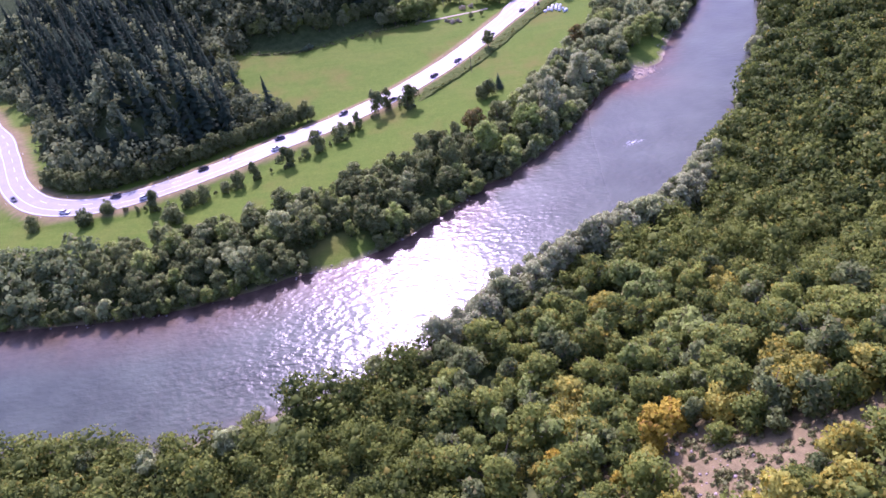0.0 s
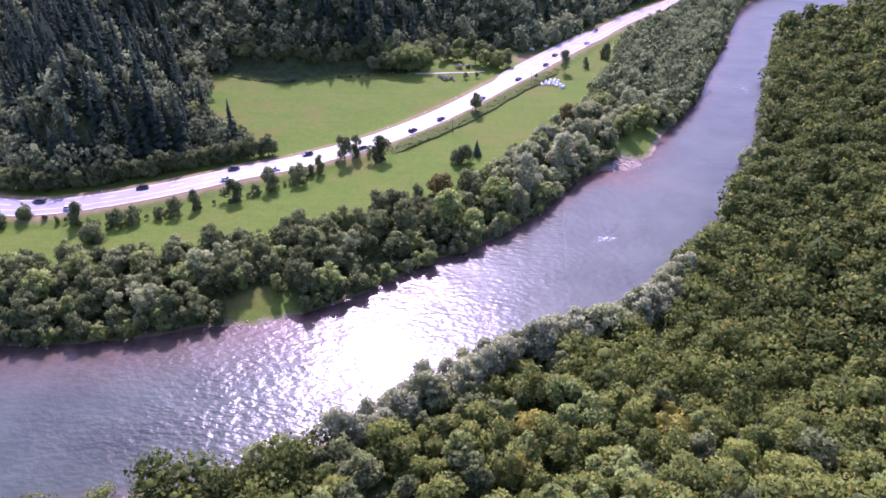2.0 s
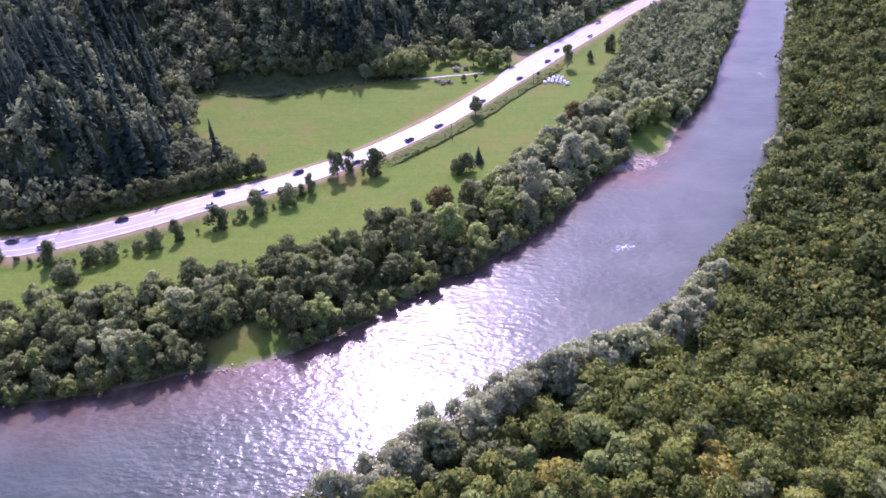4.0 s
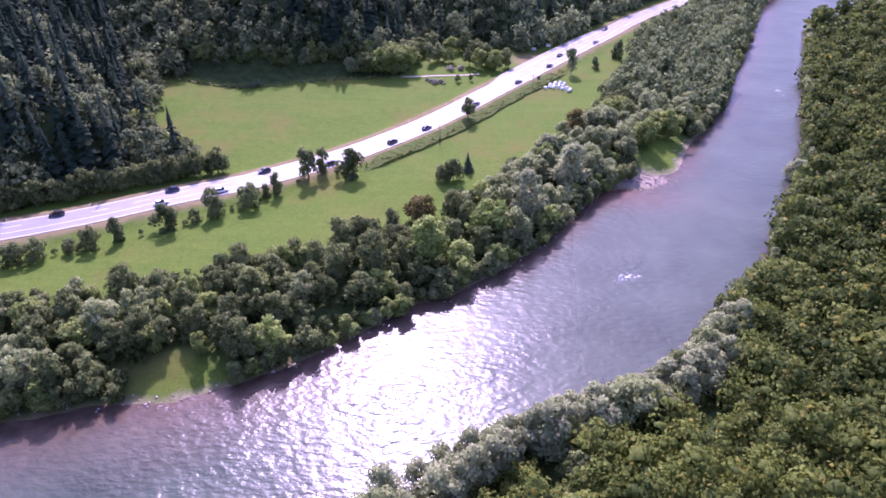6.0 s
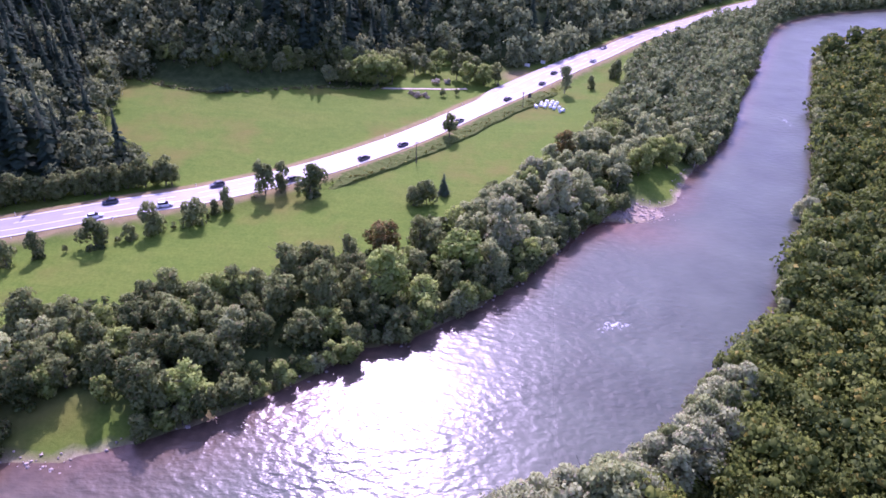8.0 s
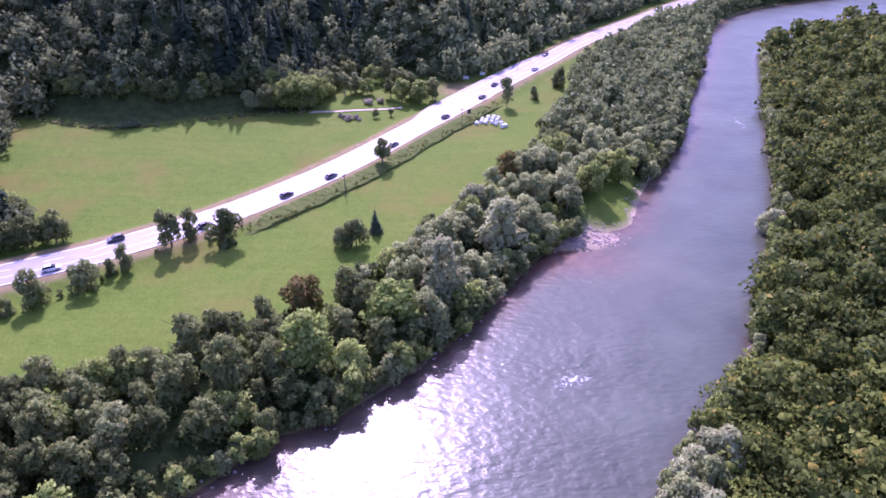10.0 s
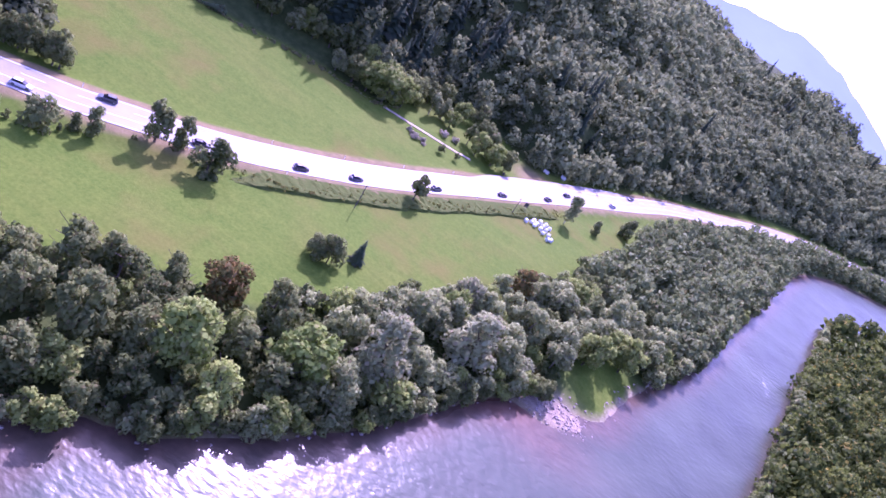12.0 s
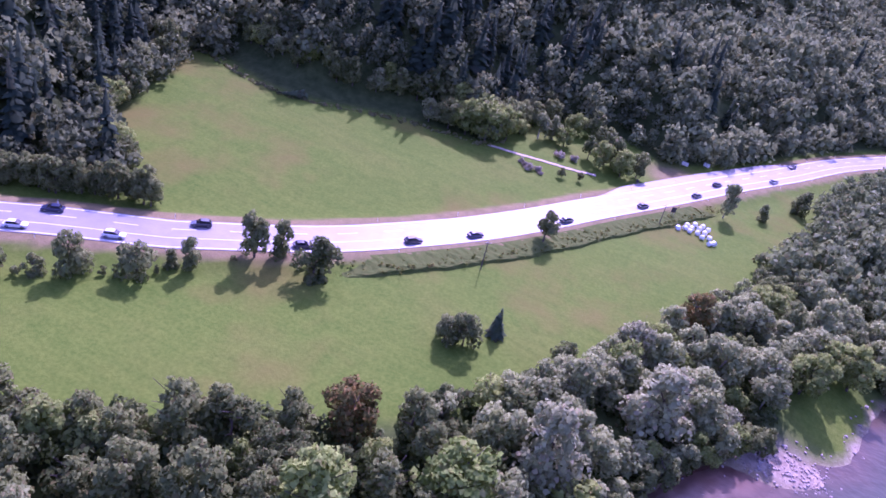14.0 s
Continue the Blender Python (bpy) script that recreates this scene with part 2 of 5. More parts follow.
# the meadow's edge against the trees of the river bank
MEADOW_LOW = [(-3000, 940), (-900, 360), (-400, 240), (-280, 192), (-200, 175), (-165, 174), (-120, 179), (-100, 185), (-80, 191), (-64, 203), (-48, 210.5), (-36, 218), (-22, 229.5), (-8, 241),
              (2, 257), (14, 278), (24, 298), (36, 325), (46, 352), (58, 385), (62, 400), (64, 425), (90, 478), (150, 570), (235, 645), (410, 712), (700, 762)]
TRACK = [(-46, 362.2), (-40, 363.8), (-34, 365.2), (-26, 367.3), (-20, 369.2), (-15, 371), (-9, 373.6)]


def smooth_line(points, step=6.0):
    """Catmull-Rom through the points, at about equal steps."""
    p = np.array(points, float)
    p = np.vstack([2 * p[0] - p[1], p, 2 * p[-1] - p[-2]])
    out = []
    for a, b, c, d in zip(p[:-3], p[1:-2], p[2:-1], p[3:]):
        n = int(min(24, max(1, np.linalg.norm(c - b) // step)))
        t = np.linspace(0, 1, n, endpoint=False)[:, None]
        out.append(0.5 * (2 * b + (c - a) * t + (2 * a - 5 * b + 4 * c - d) * t**2 + (3 * b - a - 3 * c + d) * t**3))
    return np.vstack([*out, p[-2:-1]])


def away(line, x, y):
    """Distance from points to a line of points, and the side: positive to the left of its run."""
    x, y = np.asarray(x, float), np.asarray(y, float)
    best, side = np.full(x.shape, 1e9), np.ones(x.shape)
    for (ax, ay), (bx, by) in zip(line[:-1], line[1:]):
        dx, dy = bx - ax, by - ay
        t = np.clip(((x - ax) * dx + (y - ay) * dy) / (dx * dx + dy * dy), 0, 1)
        ex, ey = x - ax - t * dx, y - ay - t * dy
        d = np.hypot(ex, ey)
        near = d < best
        best = np.where(near, d, best)
        side = np.where(near, np.sign(dx * ey - dy * ex + 1e-9), side)
    return best, side


def inside(poly, x, y):
    x, y = np.asarray(x, float), np.asarray(y, float)
    odd = np.zeros(x.shape, bool)
    for (ax, ay), (bx, by) in zip(poly, np.roll(poly, -1, 0)):
        cross = (ay > y) != (by > y)
        odd ^= cross & (x < (bx - ax) * (y - ay) / (by - ay + 1e-12) + ax)
    return odd


def wobble(x, y, size, seed=0.0):
    """Cheap smooth unevenness, about -1 to 1."""
    u, v = x / size + seed, y / size - 1.7 * seed
    return (np.sin(u + 1.3 * np.sin(0.7 * v + seed)) + np.sin(1.1 * v - 1.1 * np.sin(0.9 * u)) + 0.6 * np.sin(2.3 * u + 1.9 * v) + 0.4 * np.sin(4.1 * v - 3.3 * u)) / 3.0


LB, RB, RD, FT, ML = (smooth_line(p) for p in (LEFT_BANK, RIGHT_BANK, ROAD, FOOT, MEADOW_LOW))
TR = smooth_line(TRACK, 2.0)
RIVER = np.vstack([LB, RB[::-1]])
HILL = np.vstack([FT, [(3500, 6000), (-3000, 6000)]])
NEAR = np.vstack([RB, [(3500, -4000), (-3000, -4000)]])
WATER_Z = -3.0


def ease(t):
    t = np.clip(t, 0, 1)
    return t * t * (3 - 2 * t)


def lay(x, y):
    """Heights of the ground and its masks: wood, earth, gravel."""
    x, y = np.asarray(x, float), np.asarray(y, float)
    d_l, _ = away(LB, x, y)
    d_r, _ = away(RB, x, y)
    d_road, side_road = away(RD, x, y)
    d_foot, _ = away(FT, x, y)
    d_track, _ = away(TR, x, y)
    in_river, in_hill, in_near = inside(RIVER, x, y), inside(HILL, x, y), inside(NEAR, x, y)
    d_bank = np.minimum(d_l, d_r)
    z = 0.25 * wobble(x, y, 9.0) + 0.2 * wobble(x, y, 31.0, 2.0)
    # the road's low bank, and the field that climbs gently behind it
    upper = (side_road > 0)
    z = z + np.where(upper & ~in_near, np.minimum(0.055 * np.maximum(d_road - 9, 0), 6.0), 0)
    z = z * ease((d_road - 7) / 5) + 1.3 * (1 - ease((d_road - 8.0) / 4.5))
    # the hillside
    cap = np.interp(x, [-3000, -400, -150, -50, 10, 215, 265, 330, 500, 3500], [300, 260, 225, 110, 66, 60, 40, 8, 2, 2])
    rise = 0.62 * d_foot * ease(d_foot / 25) + 3.5 * wobble(x, y, 21.0, 1.0) * ease(d_foot / 40)
    rise = cap * (1 - np.exp(-rise / np.maximum(cap, 1)))* 1.12 + 5 * wobble(x, y, 47.0, 3.0) * ease(d_foot / 90)
    rise = rise + 7.5 * np.sin((0.9 * x - 0.3 * y) / 17.0 + 1.2 * np.sin(y / 60.0)) * ease(d_foot / 110) * ease(cap / 50)
    z = np.where(in_hill, z * (1 - ease(d_foot / 30)) + rise + np.minimum(0.055 * np.maximum(d_road - 9, 0), 6.0) * ease(d_foot / 30), z)
    # the near side: a low terrace and then a slope
    slope = -2.0 + 0.05 * np.minimum(d_r, 45) + 0.42 * np.maximum(d_r - 45, 0) ** 1.0 + 0.5 * wobble(x, y, 12.0, 4.0) * ease(d_r / 12)
    far_side = 190 * (1 - np.exp(-np.maximum(slope, -5) / 190.0))
    z = np.where(in_near, np.where(slope > 0, far_side, slope), z)
    # banks and bed
    spit = np.exp(-(((x - 62) / 12.0) ** 2 + ((y - 290) / 17.0) ** 2)) + 0.9 * np.exp(-(((x + 60) / 12.0) ** 2 + ((y - 162) / 7.0) ** 2))
    bank = WATER_Z + 0.1 + 0.16 * np.minimum(d_l, 14) ** 1.05
    near_left = ~in_river & ~in_near & (d_l < 30)
    z = np.where(near_left, np.minimum(z, bank + ease(d_l / 30) * 3) , z)
    z = np.where(~in_river & in_near & (d_r < 10), np.minimum(z, WATER_Z + 0.15 + 0.2 * d_r), z)
    bed = WATER_Z - np.minimum(0.05 + 0.10 * d_bank, 1.8)
    bar = 0.8 * np.exp(-(((x - 52) / 14.0) ** 2 + ((y - 267) / 6.5) ** 2) ** 2) + 0.1 * np.exp(-(((x + 64) / 13.0) ** 2 + ((y - 155) / 3.0) ** 2) ** 2)
    bed = bed + bar * (0.5 + 0.5 * wobble(x, y, 2.2, 3.0)) + 0.35 * bar
    z = np.where(in_river, bed, z)
    wood = np.zeros(x.shape)
    d_low, side_low = away(ML, x, y)
    wood = np.where(in_hill, ease(d_foot / 5 + 0.2), wood)
    wood = np.where(in_near, 0.96, wood)
    between = ~in_hill & ~in_near & ~in_river & (side_low < 0) & (d_l < 60)
    wood = np.where(between, 0.85 * ease(d_low / 6), wood)
    wood = wood * (1 - np.clip(1.5 * spit, 0, 1))
    n1 = wobble(x, y, 5.0, 6.0)
    earth = (1 - ease((d_road - np.where(upper, 9.0, 8.2) - 0.7 * n1) / 1.6)) * 0.95
    earth = np.maximum(earth, 0.9 * np.exp(-(((x - 14) / 11.0) ** 2 + ((y - 399) / 11.0) ** 2) ** 2))
    earth = np.maximum(earth, np.where(in_near, np.clip(1.6 * np.exp(-(((x - 26) / 17.0) ** 2 + ((y - 65) / 16.0) ** 2)) + 0.9 * np.exp(-(((x - 50) / 12.0) ** 2 + ((y - 68) / 9.0) ** 2)) + 0.35 * wobble(x, y, 7.0, 8.0) * np.exp(-(((x - 22) / 60.0) ** 2 + ((y - 66) / 30.0) ** 2)), 0, 0.85), 0))
    shore = np.where(in_river, 1.0, 1 - ease((d_l - 0.3 - 0.5 * n1) / 0.9))
    stony = np.clip(spit * 1.5 + 0.5 * wobble(x, y, 6.0, 2.5) - 0.1, 0, 1)
    earth = np.maximum(earth, np.where(in_near, 0, shore * (1 - stony) * 0.85))
    gravel = shore * stony
    gravel = np.maximum(gravel, np.where(in_near, 0.7 * (1 - ease((d_r - 0.5 - 0.5 * n1) / 1.0)), 0))
    gravel = np.maximum(gravel, np.where(in_near, 0, np.clip(1.6 * np.exp(-(((x - 52) / 13.0) ** 2 + ((y - 269.5) / 5.0) ** 2)), 0, 1)))
    return z, np.clip(wood, 0, 1), np.clip(earth, 0, 1), np.clip(gravel, 0, 1)


def lines_of(lo, hi, step, far, grow=1.22):
    core = list(np.arange(lo, hi + 0.1, step))
    s, a, b = step, core[0], core[-1]
    left, right = [], []
    while b < far or a > -far:
        s *= grow
        a, b = a - s, b + s
        left.append(a), right.append(b)
    return np.array(left[::-1] + core + right)


def sheet(name, xs, ys, zs, material_, masks, keep=None, smooth=True):
    """One grid mesh, with named masks on its points."""
    nx, ny = len(xs), len(ys)
    gx, gy = np.meshgrid(xs, ys)
    co = np.stack([gx.ravel(), gy.ravel(), zs.ravel()], 1)
    i = np.arange(nx * ny).reshape(ny, nx)
    quads = np.stack([i[:-1, :-1], i[:-1, 1:], i[1:, 1:], i[1:, :-1]], -1).reshape(-1, 4)
    if keep is not None:
        quads = quads[keep.ravel()[quads].any(1)]
    me = bpy.data.meshes.new(name)
    me.vertices.add(len(co)), me.loops.add(4 * len(quads)), me.polygons.add(len(quads))
    me.vertices.foreach_set("co", co.ravel())
    me.loops.foreach_set("vertex_index", quads.ravel().astype(np.int32))
    me.polygons.foreach_set("loop_start", (4 * np.arange(len(quads))).astype(np.int32))
    for key, values in masks.items():
        me.attributes.new(key, "FLOAT", "POINT").data.foreach_set("value", values.ravel().astype(np.float32))
    me.update(calc_edges=True)
    me.polygons.foreach_set("use_smooth", np.full(len(quads), smooth))
    me.materials.append(material_)
    me.validate()
    return new(name, me)


# ---------- ground and river ----------
GX, GY = lines_of(-270, 280, 2.6, 4200), lines_of(20, 640, 2.6, 4200)
gx, gy = np.meshgrid(GX, GY)
gz, m_wood, m_earth, m_gravel = lay(gx, gy)
ground = tagged(sheet("ground", GX, GY, gz, GROUND, {"wood": m_wood, "earth": m_earth, "gravel": m_gravel}),
                "valley floor of mown green meadow, woodland floor and hillsides", "ground", kind="structure")


def height(x, y):
    """The ground's height at a place, from the laid grid."""
    i, j = int(np.clip(np.searchsorted(GX, x) - 1, 0, len(GX) - 2)), int(np.clip(np.searchsorted(GY, y) - 1, 0, len(GY) - 2))
    u, v = (x - GX[i]) / (GX[i + 1] - GX[i]), (y - GY[j]) / (GY[j + 1] - GY[j])
    return float((gz[j, i] * (1 - u) + gz[j, i + 1] * u) * (1 - v) + (gz[j + 1, i] * (1 - u) + gz[j + 1, i + 1] * u) * v)


WX, WY = lines_of(-270, 280, 4.0, 4200), lines_of(60, 640, 4.0, 4200)
wx, wy = np.meshgrid(WX, WY)
w_in = inside(RIVER, wx, wy)
w_dl, w_dr = away(LB, wx, wy)[0], away(RB, wx, wy)[0]
shallow = 0.7 * np.exp(-(((wx - 47) / 15) ** 2 + ((wy - 259) / 9) ** 2)) + np.clip(1 - (w_dl - 1) / np.where(wx < -10, 22.0, 8.0), 0, 1) * 0.7 + np.clip(1 - w_dr / 4.0, 0, 1) * 0.4
riffle = 0.75 * np.exp(-(((wx + 58) / 40) ** 2 + ((wy - 120) / 26) ** 2)) + 0.5 * np.exp(-(((wx - 44) / 12) ** 2 + ((wy - 213) / 8) ** 2)) + np.exp(-(((wx - 121) / 9) ** 2 + ((wy - 368) / 22) ** 2)) + 0.6 * np.exp(-(((wx + 28) / 24) ** 2 + ((wy - 165) / 14) ** 2))
foam = 0.66 * np.exp(-(((wx - 122) / 7) ** 2 + ((wy - 366) / 20) ** 2)) + 0.86 * np.exp(-(((0.81 * (wx - 39) + 0.58 * (wy - 211)) / 9) ** 2 + ((0.58 * (wx - 39) - 0.81 * (wy - 211)) / 3.2) ** 2)) + 0.5 * np.exp(-(((wx - 78) / 7) ** 2 + ((wy - 262) / 9) ** 2))
water = tagged(sheet("water", WX, WY, np.full(wx.shape, WATER_Z), WATER, {"shallow": np.clip(shallow, 0, 1), "riffle": np.clip(riffle, 0, 1), "foam": np.clip(foam, 0, 1), "ruffle": ease((wx - 22) / 40) * ease(np.minimum(w_dl, w_dr) / 7)}, w_in | (np.minimum(w_dl, w_dr) < 9)),
               "wide grey-blue river glittering in the sun", "river", kind="structure")


# ---------- mesh helpers ----------
def part(name, bm, material_, parent=None, label="", smooth=False):
    """One mesh object from a bmesh, under a thing or a part."""
    me = bpy.data.meshes.new(name)
    bm.to_mesh(me)
    bm.free()
    if smooth:
        me.polygons.foreach_set("use_smooth", np.ones(len(me.polygons), bool))
    me.materials.append(material_)
    ob = new(name, me)
    ob.parent = parent
    return tagged(ob, label)


def box(bm, x0, y0, z0, x1, y1, z1, bevel=0.0):
    made = bmesh.ops.create_cube(bm, size=1, matrix=Matrix.LocRotScale(((x0 + x1) / 2, (y0 + y1) / 2, (z0 + z1) / 2), None, (x1 - x0, y1 - y0, z1 - z0)))
    if bevel:
        bmesh.ops.bevel(bm, geom=list({e for v in made["verts"] for e in v.link_edges}), offset=bevel, segments=2, affect="EDGES", profile=0.6)


def rod(bm, a, b, r0, r1, sides=6):
    a, b = Vector(a), Vector(b)
    turn = (b - a).to_track_quat("Z", "Y").to_matrix().to_4x4()
    bmesh.ops.create_cone(bm, cap_ends=True, segments=sides, radius1=r0, radius2=r1, depth=(b - a).length, matrix=Matrix.Translation((a + b) / 2) @ turn)


def tri_mesh(name, co, tris, material_, tint=None, normals=None):
    me = bpy.data.meshes.new(name)
    me.vertices.add(len(co)), me.loops.add(3 * len(tris)), me.polygons.add(len(tris))
    me.vertices.foreach_set("co", np.ascontiguousarray(co, np.float32).ravel())
    me.loops.foreach_set("vertex_index", np.ascontiguousarray(tris, np.int32).ravel())
    me.polygons.foreach_set("loop_start", (3 * np.arange(len(tris))).astype(np.int32))
    if tint is not None:
        me.attributes.new("tint", "FLOAT", "POINT").data.foreach_set("value", tint.astype(np.float32))
    me.update(calc_edges=True)
    if normals is not None:
        me.polygons.foreach_set("use_smooth", np.ones(len(tris), bool))
        me.normals_split_custom_set_from_vertices(normals)
    me.materials.append(material_)
    return me


def icosphere(level):
    bm = bmesh.new()
    bmesh.ops.create_icosphere(bm, subdivisions=level, radius=1)
    co = np.array([v.co for v in bm.verts])
    tris = np.array([[v.index for v in f.verts] for f in bm.faces])
    bm.free()
    return co, tris


ICO1 = icosphere(1)
OCTA = (np.array([(1, 0, 0), (-1, 0, 0), (0, 1, 0), (0, -1, 0), (0, 0, 1), (0, 0, -1)], float),
        np.array([(0, 2, 4), (2, 1, 4), (1, 3, 4), (3, 0, 4), (2, 0, 5), (1, 2, 5), (3, 1, 5), (0, 3, 5)]))
RNG = np.random.default_rng(7)


def unit(v):
    return v / (np.linalg.norm(v, axis=-1, keepdims=True) + 1e-9)


def outward(co, tris, nrm):
    """Turns each triangle so that its face looks the way its normals do."""
    face = np.cross(co[tris[:, 1]] - co[tris[:, 0]], co[tris[:, 2]] - co[tris[:, 0]])
    wrong = (face * nrm[tris].sum(1)).sum(1) < 0
    tris = tris.copy()
    tris[wrong] = tris[wrong][:, ::-1]
    return tris


def leaf_faces(points, normals, size, rng):
    """Small folded leaf sprays, two triangles each, that face about along the normals."""
    n = len(points)
    side = unit(np.cross(normals, rng.normal(size=(n, 3))))
    up = np.cross(normals, side)
    s = (size * rng.uniform(0.6, 1.4, (n, 1)))
    fold = normals * s * rng.uniform(0.1, 0.45, (n, 1))
    a = points - side * s * 0.5 - up * s * 0.45 - fold * 0.4
    b = points + side * s * 0.5 - up * s * 0.3 - fold
    c = points + up * s * 0.75 - fold * 0.7
    d = points + side * s * rng.uniform(-0.2, 0.2, (n, 1)) + fold * 0.5
    co = np.stack([a, b, c, d + (a - b) * 0.55 + up * s * 0.2], 1).reshape(-1, 3)
    k = 4 * np.arange(n)[:, None]
    tris = np.concatenate([k + [0, 1, 2], k + [0, 2, 3]])
    return co, tris


def crown(rng, r, h, base, lobes, leaves, size, flat=0.75, lean=0.0, spread=0.62, fill=0.55, lump=(0.2, 0.5), shell=0.5, ragged=0.42):
    """A crown of overlapping lobes: an uneven core for each lobe, and leaf sprays over it."""
    centres, radii = [], []
    for k in range(lobes):
        ang, q = rng.uniform(0, 2 * math.pi), rng.uniform(0, 1) ** shell
        up = rng.uniform(0, 1)
        w = math.sqrt(max(0.05, 1 - (2 * abs(up - 0.42)) ** 2 * 0.8))
        centres.append((math.cos(ang) * q * r * spread * w + lean * up * r, math.sin(ang) * q * r * spread * w, base + (h - base) * (0.16 + 0.68 * up)))
        radii.append(r * rng.uniform(*lump) * (1.15 - 0.35 * up))
    centres, radii = np.array(centres), np.array(radii)
    middle = np.array([0, 0, base + 0.4 * (h - base)])
    co, tris, nrms, at = [], [], [], 0
    for c, q in zip(centres, radii):
        spin = rng.uniform(0, 1.57)
        v = OCTA[0] @ np.array([(math.cos(spin), math.sin(spin), 0), (-math.sin(spin), math.cos(spin), 0), (0, 0, 1)])
        bump_ = 1 + 0.18 * rng.normal(size=(len(v), 1)).clip(-1.5, 1.5)
        co.append(c + v * bump_ * q * fill * [1, 1, flat])
        nrms.append(unit(v + 0.4 * unit(co[-1] - middle) + [0, 0, 0.3]))
        tris.append(OCTA[1] + at)
        at += len(v)
    share = radii**2 / (radii**2).sum()
    which = rng.choice(len(radii), int(leaves * 1.7), p=share)
    nrm = unit(rng.normal(size=(len(which), 3)) + [0, 0, 0.35])
    pts = centres[which] + nrm * radii[which, None] * rng.uniform(0.66, 1.04 + 0.35 * ragged, (len(which), 1)) * [1, 1, flat]
    depth = (np.linalg.norm((pts[:, None] - centres[None]) / [1, 1, flat], axis=2) / radii[None]).min(1)
    keep = np.argsort(-depth - 0.3 * rng.uniform(size=len(depth)))[:leaves]
    pts, out_ = pts[keep], nrm[keep]
    nrm = unit(out_ + 0.5 * rng.normal(size=(len(keep), 3)))
    lco, ltri = leaf_faces(pts, nrm, size, rng)
    soft = unit(out_ + 0.35 * unit(pts - middle) + [0, 0, 0.4] + ragged * rng.normal(size=(len(keep), 3)))
    co.append(lco), tris.append(ltri + at), nrms.append(np.repeat(soft, 4, axis=0))
    co, tris, nrms = np.concatenate(co), np.concatenate(tris), np.concatenate(nrms)
    return co, outward(co, tris, nrms), nrms


def spruce_shape(rng, r, h, whorls, arms, size=1.0):
    """A conifer: whorls of drooping boughs that shorten towards the top, round a slim core."""
    co, tris, at = [], [], 0
    ring = 7
    for k in range(3):
        z0, z1 = h * (0.08 + 0.29 * k), h * (0.5 + 0.25 * k)
        q = r * (1 - z0 / h) * 0.55
        ang = np.linspace(0, 2 * math.pi, ring, endpoint=False)
        base = np.stack([np.cos(ang) * q, np.sin(ang) * q, np.full(ring, z0)], 1) * (1 + 0.15 * rng.normal(size=(ring, 1)))
        base[:, 2] = z0
        co.append(np.vstack([base, [[0, 0, min(z1, h)]]]))
        tris.append(np.array([[i, (i + 1) % ring, ring] for i in range(ring)]) + at)
        at += ring + 1
    for k in range(whorls):
        t = k / whorls
        z = h * (0.07 + 0.9 * t)
        length = r * (1 - t) ** 0.85 * rng.uniform(0.85, 1.1) + 0.12
        n = max(4, int(arms * (1 - 0.5 * t)))
        for a in np.linspace(0, 2 * math.pi, n, endpoint=False) + rng.uniform(0, 6.28):
            a += rng.normal() * 0.3
            z = h * (0.07 + 0.9 * t) + rng.uniform(-0.6, 0.6) * h / whorls
            ln = length * rng.uniform(0.75, 1.15)
            d, s = np.array([math.cos(a), math.sin(a), 0]), np.array([-math.sin(a), math.cos(a), 0])
            w = 0.34 * ln * size + 0.12
            root, tip = np.array([0, 0, z + 0.12 * ln]), d * ln + [0, 0, z - 0.32 * ln]
            mid = d * ln * 0.55 + np.array([0, 0, z - 0.02 * ln])
            co.append(np.array([root, mid + s * w - [0, 0, 0.12 * ln], tip, mid - s * w - [0, 0, 0.12 * ln], mid + [0, 0, 0.05]]))
            tris.append(np.array([[0, 1, 4], [1, 2, 4], [2, 3, 4], [3, 0, 4]]) + at)
            at += 5
    co = np.concatenate(co)
    nrm = unit(0.7 * unit(co * [1, 1, 0]) + [0, 0, 0.8] + 0.3 * rng.normal(size=co.shape))
    return co, outward(co, np.concatenate(tris), nrm), nrm


def trunk_mesh(rng, h, r, limbs, reach, material_, lean=0.0):
    """A tapered, slightly bent trunk with its limbs, in one mesh."""
    bm = bmesh.new()
    pts = [Vector((0, 0, -0.4))]
    for k in range(1, 5):
        pts.append(Vector((rng.normal() * 0.12 * k + lean * h * 0.12 * k / 4, rng.normal() * 0.12 * k, h * 0.72 * k / 4)))
    for k in range(4):
        rod(bm, pts[k], pts[k + 1], r * (1 - 0.2 * k), r * (1 - 0.2 * (k + 1)))
    for k in range(limbs):
        t = rng.uniform(0.35, 0.95)
        i = min(3, int(t * 4))
        root = pts[i].lerp(pts[i + 1], t * 4 - i)
        a = rng.uniform(0, 6.28)
        rod(bm, root, root + Vector((math.cos(a), math.sin(a), 0.75)) * reach * rng.uniform(0.5, 0.9), r * 0.38, r * 0.1, 4)
    me = bpy.data.meshes.new("trunk")
    bm.to_mesh(me)
    bm.free()
    me.materials.append(material_)
    return me


def tree_of(name, label, category, group, crown_mesh, trunk):
    """A tree: an Empty at the foot that carries trunk and crown."""
    root = tagged(new(name), label, category, group)
    for key, me in (("trunk", trunk), ("crown", crown_mesh)):
        ob = new(key, me)
        ob.parent = root
    return root


